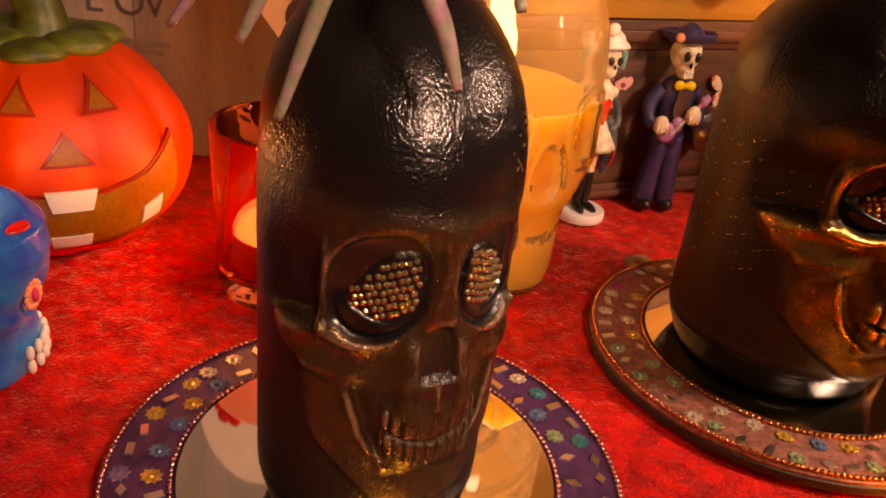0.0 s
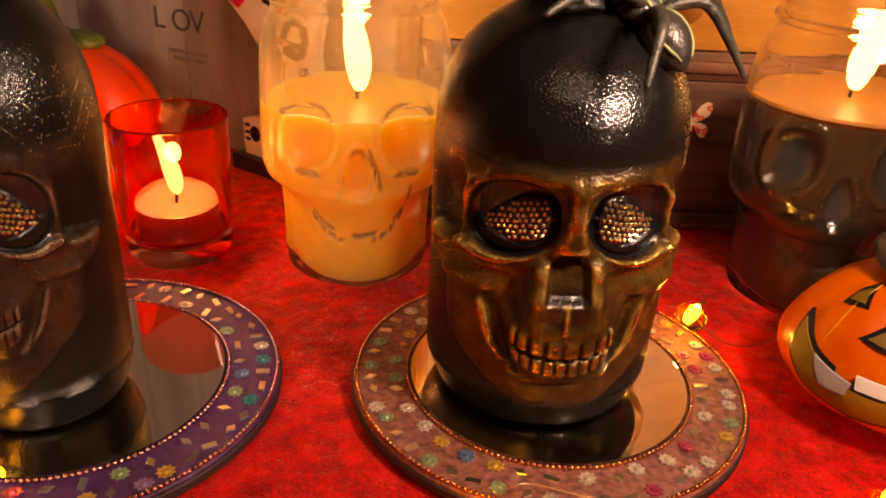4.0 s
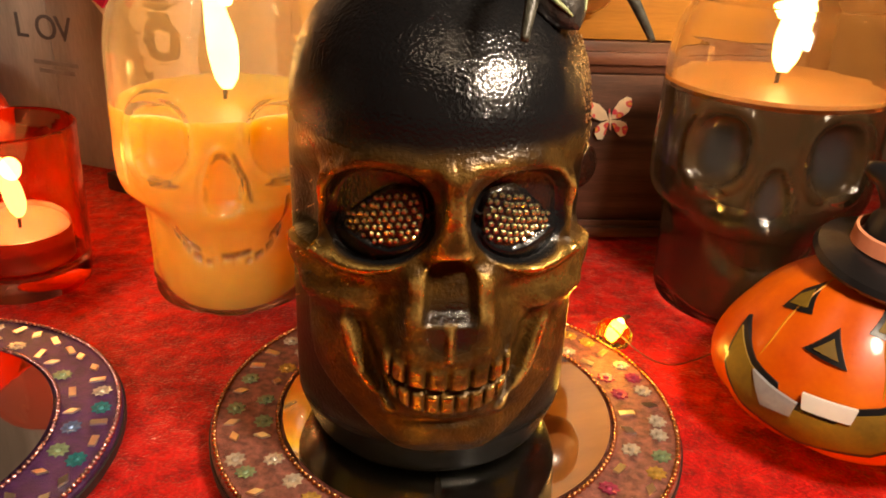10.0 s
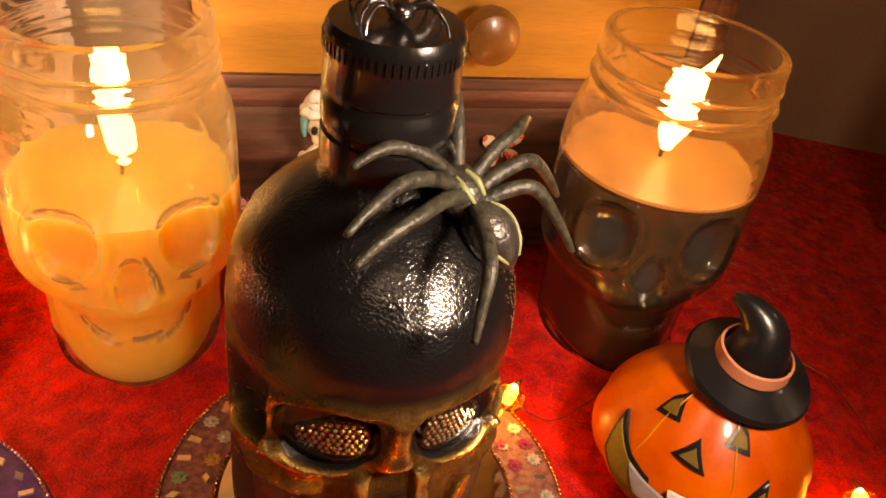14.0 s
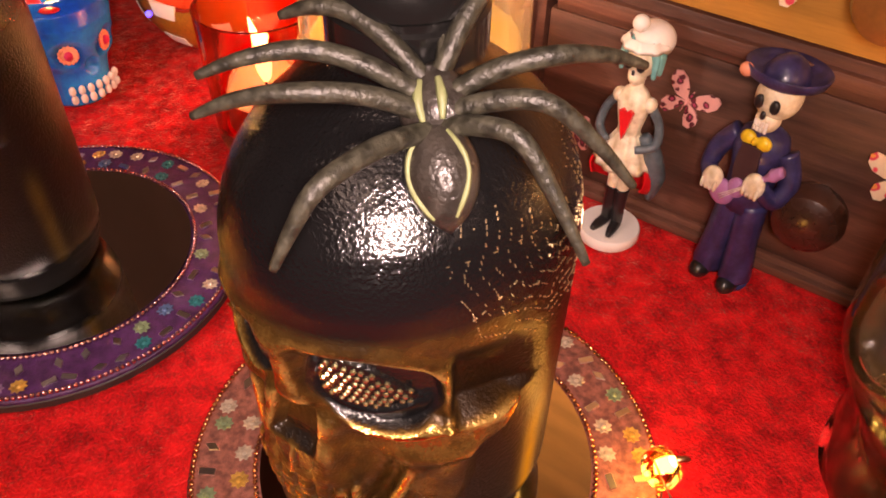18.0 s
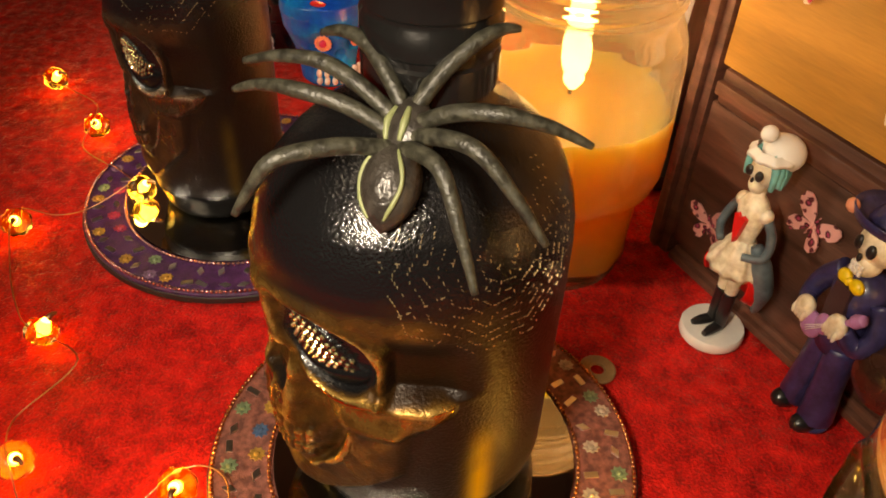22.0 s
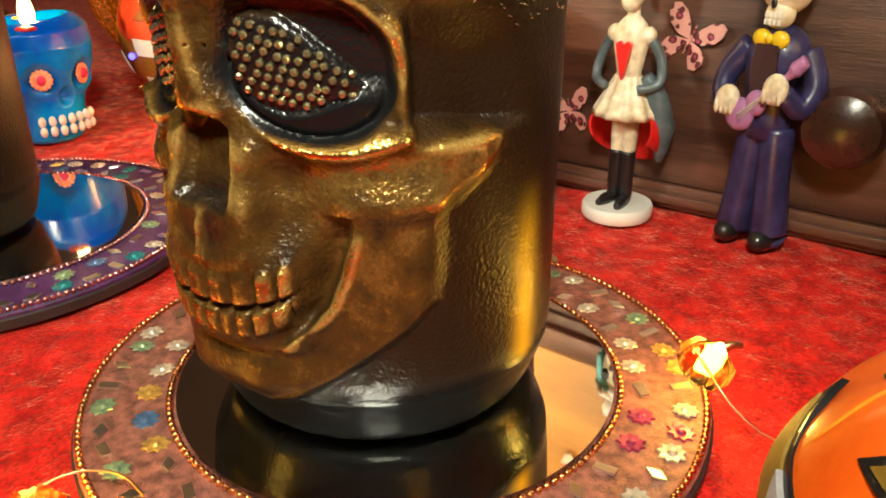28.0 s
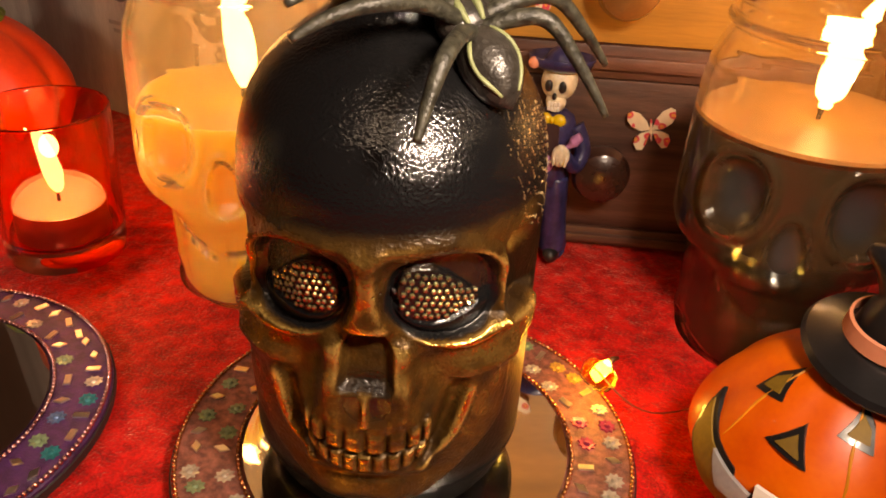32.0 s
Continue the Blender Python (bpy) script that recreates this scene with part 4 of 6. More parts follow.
# ---- rubber spiders ----
def spider(label, head, waist, tail, legs, skin, dark, stripe, girth=1.0):
    """A toy spider whose body lies from head to tail; legs are given by knee and tip, all in place."""
    head, waist, tail = Vector(head), Vector(waist), Vector(tail)
    t = thing("toy_spider", Matrix.Translation(waist), label, "toy spider", "rubber spiders on the bottles")
    o = -waist
    ax = (tail - head).normalized()
    up = Vector((ax.x * 0.2 + 0.25, ax.y * 0.2 - 0.45, 0.85))
    side = up.cross(ax).normalized()
    up = ax.cross(side).normalized()
    rot = Matrix((side, ax, up)).transposed().to_4x4()

    def at(p):
        return Matrix.Translation(Vector(p) + o) @ rot
    la, lh = (tail - waist).length + 0.002, (waist - head).length + 0.005
    egg, shield = [0.35, 0.72, 0.92, 1.0, 1.0, 0.92, 0.76, 0.50, 0.0], [0.0, 0.55, 0.70, 0.86, 0.98, 1.0, 0.94, 0.78, 0.0]

    def bulb(widths, ln, w, h, m):
        """A rounded body along y, its half widths given at even steps."""
        u = np.linspace(0, 1, 25)
        r = np.interp(u, np.linspace(0, 1, len(widths)), widths)
        r[1:-1] = (r[:-2] + 2 * r[1:-1] + r[2:]) / 4
        return S().lathe([(float(q), float(k) * ln) for q, k in zip(r, u)], 28, m @ Matrix.Diagonal((w, 1, h, 1)) @ pose(0, 0, 0, -90, 0, 0))
    back, front = at(waist - ax * 0.001), at(head - ax * 0.003)
    part("abdomen", bulb(egg, la, 0.0054 * girth, 0.0050 * girth, back), dark, t, "glossy dark abdomen", angle=180)
    part("head", bulb(shield, lh, 0.0056 * girth, 0.0040 * girth, front), dark, t, angle=180)
    for s in (-1, 1):
        pts = []
        for k in range(9):
            u = 0.10 + 0.76 * k / 8
            w = float(np.interp(u, np.linspace(0, 1, 9), egg))
            side_on = math.radians(34 + 18 * math.sin(math.pi * k / 8))
            pts.append((s * 0.0054 * girth * w * math.sin(side_on), la * u, 0.0050 * girth * w * math.cos(side_on)))
        part("stripe", S().tube(pts, [0.0003, 0.0005, 0.0006, 0.0005, 0.0005, 0.0005, 0.0006, 0.0005, 0.0003], 6, back), stripe, t, "pale stripe along the back", angle=180)
        part("stripe", S().tube([(s * 0.0016, lh * 0.26, 0.0026 * girth), (s * 0.0021, lh * 0.50, 0.0037 * girth), (s * 0.0017, lh * 0.78, 0.0037 * girth)], [0.0006, 0.0010, 0.0005], 6, front), stripe, t, "", angle=180)
        part("palp", S().tube([(s * 0.0016, 0, 0), (s * 0.0028, -0.0035, 0.0012), (s * 0.0030, -0.0075, 0.0004)], [0.0015, 0.0014, 0.0008], 8, at(head)), skin, t, angle=180)
    for hip, knee, tip in legs:
        root = head + (waist - head) * hip
        k, e = Vector(knee), Vector(tip)
        mid = (root + k) / 2 + Vector((0, 0, 0.0018))
        low = k * 0.45 + e * 0.55 + Vector((0, 0, 0.0012))
        part("leg", S().tube([root + o, mid + o, k + o, low + o, e + o], [0.0018, 0.0019, 0.0018, 0.0014, 0.0008], 10), skin, t, angle=180)
    return t


H2, W2, A2 = (0.1515, 0.2432, 0.1412), (0.1582, 0.2404, 0.1356), (0.1690, 0.2378, 0.1222)
spider("grey-green rubber spider with pale stripes, clinging to the bottle's crown", H2, W2, A2, [
    (0.25, (0.1400, 0.2330, 0.1510), (0.1323, 0.2235, 0.1490)),
    (0.50, (0.1440, 0.2240, 0.1480), (0.1365, 0.2065, 0.1440)),
    (0.75, (0.1490, 0.2190, 0.1440), (0.1393, 0.2039, 0.1385)),
    (1.00, (0.1655, 0.2160, 0.1375), (0.1659, 0.2063, 0.1240)),
    (0.25, (0.1480, 0.2560, 0.1545), (0.1440, 0.2655, 0.1560)),
    (0.50, (0.1640, 0.2600, 0.1475), (0.1660, 0.2790, 0.1415)),
    (0.75, (0.1690, 0.2560, 0.1420), (0.1778, 0.2700, 0.1256)),
    (1.00, (0.1715, 0.2490, 0.1385), (0.1845, 0.2557, 0.1186))], SPIDER, SPIDER_DARK, SPIDER_LIME, 1.22)
H1, W1, A1 = (-0.0020, 0.1440, 0.1520), (0.0010, 0.1370, 0.1490), (0.0050, 0.1260, 0.1455)
spider("pearly pink and green rubber spider perched on the narrow bottle's crown", H1, W1, A1, [
    (0.25, (-0.0150, 0.1480, 0.1600), (-0.0330, 0.1560, 0.1400)),
    (0.50, (-0.0180, 0.1400, 0.1560), (-0.0460, 0.1480, 0.1230)),
    (0.75, (-0.0150, 0.1320, 0.1520), (-0.0300, 0.1340, 0.1250)),
    (1.00, (-0.0120, 0.1270, 0.1430), (-0.0225, 0.1290, 0.1140)),
    (0.25, (0.0120, 0.1520, 0.1600), (0.0240, 0.1600, 0.1420)),
    (0.50, (0.0150, 0.1440, 0.1560), (0.0300, 0.1460, 0.1380)),
    (0.75, (0.0110, 0.1260, 0.1470), (0.0140, 0.1175, 0.1375)),
    (1.00, (0.0005, 0.1190, 0.1400), (0.0062, 0.1180, 0.1252))], SPIDER_PINK, SPIDER_PINK, SPIDER_LIME, 0.9)


# ---- candles ----
def flame(parent, c, h, w, bend=(0.0, 0.0), name="flame"):
    g, pts, rad = S(), [], []
    for k in range(13):
        q = k / 12
        pts.append(Vector(c) + Vector((bend[0] * q * q, bend[1] * q * q, h * q)))
        rad.append(max(0.0002, w * 0.5 * math.sin(math.pi * min(1, 0.10 + 0.9 * q ** 0.72)) ** 0.9))
    g.tube(pts, rad, 14, smooth=3)
    ob = part(name, g, FLAME, parent, "bright candle flame", angle=180)
    ob.visible_shadow = False
    return ob


def jar_profile():
    """Radius by height of the skull jar's outside, in millimetres."""
    rz = [(0.4, 1.2), (24, 1.0), (27, 0), (30.4, 0.8), (31.6, 4), (32, 10), (32.3, 20), (32.8, 32), (33.6, 37.5), (35.6, 41.5), (38, 45), (39.3, 50), (39.6, 58), (39.4, 70), (39, 84), (38.6, 96), (37.4, 104), (35.2, 110), (33.4, 114),
          (33.2, 116), (34.4, 117), (34.9, 118.2), (34.4, 119.4), (33.2, 120.4), (33.2, 124), (34, 125), (34, 126.2), (33.2, 127.2), (33.2, 133.5), (32.8, 135.3), (31.8, 136)]
    r, z = np.array(rz, float).T
    s = np.r_[0, np.cumsum(np.hypot(np.diff(r), np.diff(z)))]
    q = np.linspace(0, s[-1], 230)
    return np.interp(q, s, r), np.interp(q, s, z)


def jar_relief(th, z):
    """The moulded skull on the jar: pressed-in sockets and nose, a narrow jaw under stepped cheeks, a smiling row of teeth."""
    a = np.abs(th)
    d = (np.abs((a - 31) / 17.5) ** 2.3 + np.abs((z - 69 + 0.10 * (a - 31)) / 13.5) ** 2.3) ** (1 / 2.3)
    h = -6.4 * np.sqrt(np.clip(1 - d ** 2, 0, 1)) + 1.5 * np.exp(-((d - 1.10) / 0.12) ** 2)
    w = np.clip(9.5 - 0.22 * (z - 54), 5, 14)
    d = ((a / w) ** 2.2 + np.abs((z - 54.5) / 11.0) ** 2.2) ** (1 / 2.2)
    h += -3.4 * np.sqrt(np.clip(1 - d ** 2, 0, 1)) + 0.9 * np.exp(-((d - 1.12) / 0.16) ** 2)
    # hollow sides under the cheekbones, and the bone round the teeth
    h -= 3.4 * np.exp(-((a - 64) / 27) ** 4) * (1 - sstep(34, 48, z))
    h += 4.4 * np.exp(-(a / 29) ** 4) * sstep(-2, 5, z) * (1 - sstep(40, 50, z))
    q = z - 0.0098 * a * a
    ends = 1 - sstep(33, 39, a)
    f = np.abs(((th / 6.2 + 0.5) % 1.0) * 2 - 1)
    h -= 0.8 * np.exp(-((q - 27.0) / 0.8) ** 2) * ends * (0.4 + 0.6 * np.cos(np.radians(th) * 29) ** 2)
    h -= 0.9 * f ** 5 * np.exp(-((q - 25) / 2.4) ** 4) * ends + 0.4 * f ** 5 * np.exp(-((q - 31) / 3) ** 4) * ends
    h += 1.2 * np.cos(np.radians(th) * 8) * (1 - sstep(2, 12, z)) * sstep(0.3, 1.5, z)
    return h


JR, JZ = jar_profile()


def wax_gaps(th, z):
    """Where the wax has shrunk from the glass: along the smile, beside the nose and at the jaw."""
    a = np.abs(th)
    q = z - 0.0098 * a * a
    ends = 1 - sstep(30, 35, a)
    dash = sstep(0.30, 0.55, np.abs(np.sin(np.radians(th) * 26)))
    g = np.exp(-((q - 26.8) / 1.2) ** 2) * ends * sstep(-0.5, 0.0, np.sin(np.radians(th) * 13 + 0.6)) + np.exp(-((q - 23.4) / 1.0) ** 2) * ends * dash * sstep(8, 12, a)
    g = g + np.exp(-((th - np.interp(z, [48, 56, 66], [13.5, 11.5, 6])) / 0.9) ** 2) * sstep(47, 50, z) * (1 - sstep(64, 67, z))
    g = g + np.exp(-((z - 65.5 + 0.10 * a * a) / 0.6) ** 2) * (1 - sstep(4, 6, a))
    g = g + np.exp(-((a - np.interp(z, [30, 40, 49], [30, 34, 34])) / 1.0) ** 2) * sstep(30, 34, z) * (1 - sstep(47, 50, z)) * sstep(0, 3, th)
    g = g + np.exp(-((z - 54.5) / 0.7) ** 2) * sstep(20, 24, a) * (1 - sstep(36, 40, a))
    return np.clip(g, 0, 1)


def jar_skin(inset, z0, z1, nt=220, gap=0.0):
    """The jar's skin set in by some millimetres, between two heights: verts and faces."""
    th = np.linspace(-180, 180, nt, endpoint=False)
    zz = JZ[(JZ >= z0) & (JZ <= z1) & (np.arange(len(JZ)) > 0)]
    rr = JR[(JZ >= z0) & (JZ <= z1) & (np.arange(len(JZ)) > 0)]
    T, Z = np.meshgrid(th, zz)
    R = rr[:, None] + jar_relief(T, Z) * sstep(0.4, 3, Z) * 0.9 - inset - gap * wax_gaps(T, Z)
    t = np.radians(T)
    P = np.stack([R * np.sin(t), -R * np.cos(t), Z], -1) * 0.001
    n = len(zz)
    fs = [(j * nt + i, j * nt + (i + 1) % nt, (j + 1) * nt + (i + 1) % nt, (j + 1) * nt + i) for j in range(n - 1) for i in range(nt)]
    return P, fs, n, nt


def jar_glass():
    P, f1, n, nt = jar_skin(0, -1, 200)
    Q, f2, n2, _ = jar_skin(2.4, 4.5, 200)
    g = S()
    vs = P.reshape(-1, 3).tolist() + Q.reshape(-1, 3).tolist()
    o = n * nt
    fs = f1 + [tuple(o + i for i in reversed(q)) for q in f2]
    fs += [((n - 1) * nt + i, (n - 1) * nt + (i + 1) % nt, o + (n2 - 1) * nt + (i + 1) % nt, o + (n2 - 1) * nt + i) for i in range(nt)]
    fs.append(tuple(range(nt - 1, -1, -1))), fs.append(tuple(o + i for i in range(nt)))
    return g.add(vs, fs).mesh("jar", 50)


def jar_fill(z1, dish, z0=5.0, inset=2.25, gap=1.4):
    P, f, n, nt = jar_skin(inset, z0, z1, 360, gap)
    vs = P.reshape(-1, 3).tolist()
    top = P[-1]
    fs = f + [tuple(range(nt - 1, -1, -1))]
    for k, (q, dz) in enumerate(((0.93, dish * 0.25), (0.7, dish * 0.8), (0.35, dish), (0.1, dish))):
        vs += [(x * q, y * q, z - dz * 0.001) for x, y, z in top.tolist()]
        a, b = (n - 1 + k) * nt, (n + k) * nt
        fs += [(a + i, a + (i + 1) % nt, b + (i + 1) % nt, b + i) for i in range(nt)]
    fs.append(tuple((n + 3) * nt + i for i in range(nt)))
    return S().add(vs, fs)


JAR = jar_glass()


def toned(me):
    """Marks hollows greyed for painted sheen, the upper part and darkened gap lines of a filling."""
    P = np.array([v.co for v in me.vertices]) * 1000
    th, z = np.degrees(np.arctan2(P[:, 0], -P[:, 1])), P[:, 2]
    a = np.abs(th)
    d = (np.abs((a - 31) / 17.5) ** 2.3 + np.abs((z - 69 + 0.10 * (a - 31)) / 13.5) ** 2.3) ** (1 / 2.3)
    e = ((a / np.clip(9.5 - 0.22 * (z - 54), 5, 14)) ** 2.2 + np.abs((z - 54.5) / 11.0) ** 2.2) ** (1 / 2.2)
    # the grey mask puts the sockets' and nose's reflections into the gel's colour
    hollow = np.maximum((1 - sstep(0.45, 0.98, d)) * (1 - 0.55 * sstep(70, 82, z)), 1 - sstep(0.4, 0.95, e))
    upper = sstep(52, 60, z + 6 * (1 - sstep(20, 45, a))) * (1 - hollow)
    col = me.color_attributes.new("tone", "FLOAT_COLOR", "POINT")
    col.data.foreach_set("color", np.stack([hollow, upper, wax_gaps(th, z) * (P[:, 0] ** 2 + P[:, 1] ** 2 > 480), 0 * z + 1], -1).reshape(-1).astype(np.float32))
    return me


def jar_candle(m, label, fill, dish, wax, glass, flame_h, bend, extra=None, inset=2.25):
    t = thing("jar_candle", m, label, "candle", "skull jar candles")
    ob = part("jar", JAR.copy(), glass, t, "clear skull-shaped screw-top jar")
    ob.visible_shadow = False
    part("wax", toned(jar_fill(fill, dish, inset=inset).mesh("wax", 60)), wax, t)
    low = fill
    for top, layer, words in extra or ():
        part("wax_layer", jar_fill(top, dish, z0=low + 0.3, inset=inset), layer, t, words, angle=60)
        low = top
    z = (extra[-1][0] if extra else fill) * 0.001 - dish * 0.001
    part("wick", S().tube([(0, 0, z - 0.002), (0.0004, 0, z + 0.004), (0.0016, 0.0004, z + 0.0085)], 0.0008, 8), WICK, t)
    flame(t, (0.0012, 0, z + 0.004), flame_h, 0.0108, bend)
    return t


jar_candle(pose(0.0272, 0.3055, 0, 0, 0, 31) @ Matrix.Diagonal((1.04, 1.04, 1.0, 1)), "lit pale yellow candle in a clear glass skull jar", 77, 1.5, WAX, CLEAR, 0.042, (-0.006, 0.002))
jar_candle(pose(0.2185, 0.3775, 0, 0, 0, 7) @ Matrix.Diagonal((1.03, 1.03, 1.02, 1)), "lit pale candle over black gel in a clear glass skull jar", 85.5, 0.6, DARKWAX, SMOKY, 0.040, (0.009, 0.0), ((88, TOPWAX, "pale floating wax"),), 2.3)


def tealight_holder():
    t = thing("candle_glass", pose(-0.0470, 0.2705, 0), "red glass votive cup beside the skull jar", "candle holder")
    base = [(0, 0.0004), (0.0215, 0.0), (0.0230, 0.0008), (0.0240, 0.0060), (0.0241, 0.0098), (0, 0.0098)]
    wall = [(0.0200, 0.0100), (0.0242, 0.0100), (0.0258, 0.0640), (0.0252, 0.0646), (0.0240, 0.0630), (0.0222, 0.0125), (0.0200, 0.0108), (0.0200, 0.0100)]
    for name, line, words in (("cup_base", base, "thick red glass base"), ("cup_wall", wall, "thin red glass wall")):
        ob = part(name, S().lathe(line, 72), REDGLASS, t, words)
        ob.visible_shadow = False
    k = thing("tealight", pose(-0.0470, 0.2705, 0.0108), "lit white tealight inside the red glass cup", "candle")
    part("cup", S().lathe([(0, 0), (0.0183, 0), (0.0187, 0.0005), (0.0189, 0.0125), (0.0192, 0.0130), (0.0187, 0.0131), (0.0185, 0.0125), (0.0182, 0.001), (0, 0.001)], 60), ALU, k)
    part("wax", S().lathe([(0, 0.0012), (0.0180, 0.0012), (0.0183, 0.0110), (0.0170, 0.0118), (0.0080, 0.0112), (0, 0.0110)], 60), TEAWAX, k)
    part("wick", S().tube([(0, 0, 0.0105), (0.0003, 0, 0.015), (0.0012, 0, 0.0175)], 0.0007, 8), WICK, k)
    flame(k, (0.0008, 0, 0.0155), 0.026, 0.0080, (-0.014, 0.0))


tealight_holder()


# ---- skull candles ----
def skull_form(w, d, h, hollow=False, nt=110, nz=90):
    """A small rounded skull facing -y: brow, sockets, nose, cheek and jaw in soft relief."""
    th, zz = np.linspace(-180, 180, nt, endpoint=False), np.linspace(0, 1, nz)
    T, Z = np.meshgrid(th, zz)
    a = np.abs(T)
    R = np.interp(Z, [0, 0.03, 0.18, 0.38, 0.5, 0.62, 0.8, 0.92, 0.985, 1.0], [0.56, 0.62, 0.66, 0.74, 0.84, 0.95, 1.0, 0.96, 0.80, 0.70] if hollow else [0.56, 0.62, 0.66, 0.74, 0.86, 0.97, 0.93, 0.70, 0.30, 0.05])
    f = np.cos(np.radians(T)) * 0.5 + 0.5
    R = R + 0.10 * np.exp(-(a / 40) ** 2) * np.exp(-((Z - 0.2) / 0.16) ** 2) + 0.07 * np.exp(-((a - 48) / 16) ** 2 - ((Z - 0.46) / 0.07) ** 2)
    R -= 0.15 * np.exp(-(((a - 26) / 15) ** 2 + ((Z - 0.56) / 0.11) ** 2) ** 2) + 0.11 * np.exp(-((a / 8) ** 2 + ((Z - 0.40) / 0.07) ** 2) ** 2)
    R -= 0.10 * np.exp(-((a - 66) / 14) ** 2 - ((Z - 0.24) / 0.14) ** 2)
    t = np.radians(T)
    P = np.stack([R * w * np.sin(t), -R * d * np.cos(t), Z * h], -1)
    if hollow:
        P[..., 2] += np.sin(t * 1.0 + 0.6) * h * 0.03 * sstep(0.85, 1.0, Z)
    fs = [(j * nt + i, j * nt + (i + 1) % nt, (j + 1) * nt + (i + 1) % nt, (j + 1) * nt + i) for j in range(nz - 1) for i in range(nt)]
    vs = P.reshape(-1, 3).tolist()
    fs.append(tuple(range(nt - 1, -1, -1)))
    if hollow:
        for k, (q, dz) in enumerate(((0.86, 0.01), (0.72, 0.09), (0.4, 0.13), (0.06, 0.14))):
            vs += [(x * q, y * q, z - dz * h) for x, y, z in P[-1].tolist()]
            o, b = (nz - 1 + k) * nt, (nz + k) * nt
            fs += [(o + i, o + (i + 1) % nt, b + (i + 1) % nt, b + i) for i in range(nt)]
        fs.append(tuple((nz + 3) * nt + i for i in range(nt)))
    else:
        fs.append(tuple((nz - 1) * nt + i for i in range(nt)))
    return S().add(vs, fs)


def petals(c, n, r0, size, turn):
    g = S()
    for k in range(n):
        a = 2 * math.pi * k / n
        g.ball((r0 * math.cos(a), -0.0002, r0 * math.sin(a)), (size, 0.0006, size), 10, 6)
    g.ball((0, 0, 0), (r0, 0.0007, r0), 20, 8)
    m = Matrix.Translation(c) @ pose(0, 0, 0, 0, 0, turn)
    out = S()
    return out.add(g.v, g.f, m)


def skull_candle(m, w, d, h, wax, label, hollow, accents):
    t = thing("skull_candle", m, label, "candle", "sugar skull candles")
    part("wax", skull_form(w, d, h, hollow), wax, t, angle=70)
    for s in (-1, 1):
        th = s * 27
        p = (0.84 * w * math.sin(radians(th)), -0.86 * d * math.cos(radians(th)), 0.56 * h)
        part("eye_flower", petals(p, 14, 0.15 * w, 0.04 * w, th), accents[0], t, "painted flower round the eye", angle=180)
        part("eye_centre", S().ball((p[0] * 1.03, p[1] * 1.03, p[2]), (0.09 * w, 0.0012, 0.09 * w), 14, 8), accents[1], t, angle=180)
    for row in (0, 1):
        for k in range(7):
            th = (k - 3) * 12
            part("tooth", S().ball((0.80 * w * math.sin(radians(th)), -0.82 * d * math.cos(radians(th)), h * (0.13 + 0.085 * row)), (0.07 * w, 0.05 * w, 0.045 * h), 10, 8), WHITE_PAINT, t, "", angle=180)
    return t


blue = skull_candle(pose(-0.1275, 0.1990, 0, 0, 0, 115), 0.0250, 0.0262, 0.0540, BLUEWAX, "lit blue wax skull candle with flower eyes and melted top", True, (PEACH, MAGENTA))
part("wick", S().tube([(0, 0, 0.045), (0.0003, 0, 0.049), (0.0010, 0, 0.052)], 0.0008, 8), WICK, blue)
flame(blue, (0.0006, 0, 0.0495), 0.018, 0.0070)
pool = S()
for x, y, r in ((0.006, 0.003, 0.005), (-0.008, 0.004, 0.006), (0.002, -0.008, 0.005), (-0.006, -0.007, 0.0045)):
    pool.ball((x, y, 0.0472), (r, r, 0.0012), 14, 8)
part("melted_paint", pool, REDPAINT, blue, "red paint melted into the hollow top", angle=180)
for a, r, material in ((20, 0.0046, REDPAINT), (75, 0.0050, YELLOW), (125, 0.0055, REDPAINT), (185, 0.0040, YELLOW), (240, 0.0052, REDPAINT), (310, 0.0036, REDPAINT)):
    part("paint_patch", S().ball((0.0185 * math.cos(radians(a)), 0.0195 * math.sin(radians(a)), 0.0520), (r, r, 0.0013), 14, 8), material, blue, "", angle=180)
part("melted_drip", S().tube([(0.004, -0.006, 0.0480), (0.010, -0.012, 0.0488), (0.017, -0.015, 0.0495)], [0.0012, 0.0016, 0.0008], 8), YELLOW, blue, "", angle=180)
skull_candle(pose(-0.1640, 0.1720, 0, 0, 0, 38), 0.0265, 0.0280, 0.0600, BLACKWAX, "black wax skull candle with white teeth and flower eyes", False, (WHITE_PAINT, PEACH))


# ---- pumpkins ----
def pumpkin_radius(z, k):
    """Share of the full radius at a height share z; k is the share at which it is widest."""
    s, p = ((k - z) / k, 2.2) if z < k else ((z - k) / (1 - k), 1.55 if k < 0.45 else 1.9)
    return max(0.0, 1 - abs(s) ** p) ** (0.5 if z < k or k >= 0.45 else 0.6)


def pumpkin_form(r, h, lobes=9, depth=0.05, k=0.5):
    prof = [(0, 0.02 * h)]
    for i in range(1, 40):
        z = 0.5 - 0.5 * math.cos(math.pi * i / 40)
        prof.append((r * pumpkin_radius(z, k), max(z, 0.004) * h))
    prof.append((0, 0.985 * h))
    return S().lathe(prof, 108, wobble=lambda a, z: 1 - depth * abs(math.cos(lobes * a / 2)) ** 6)


def on_pumpkin(x, z, r, h, lift, k=0.5):
    """A point of the pumpkin's front skin at a sideways angle and a height share."""
    rr = r * pumpkin_radius(z, k) + lift
    a = radians(x)
    return (rr * math.sin(a), -rr * math.cos(a), z * h)


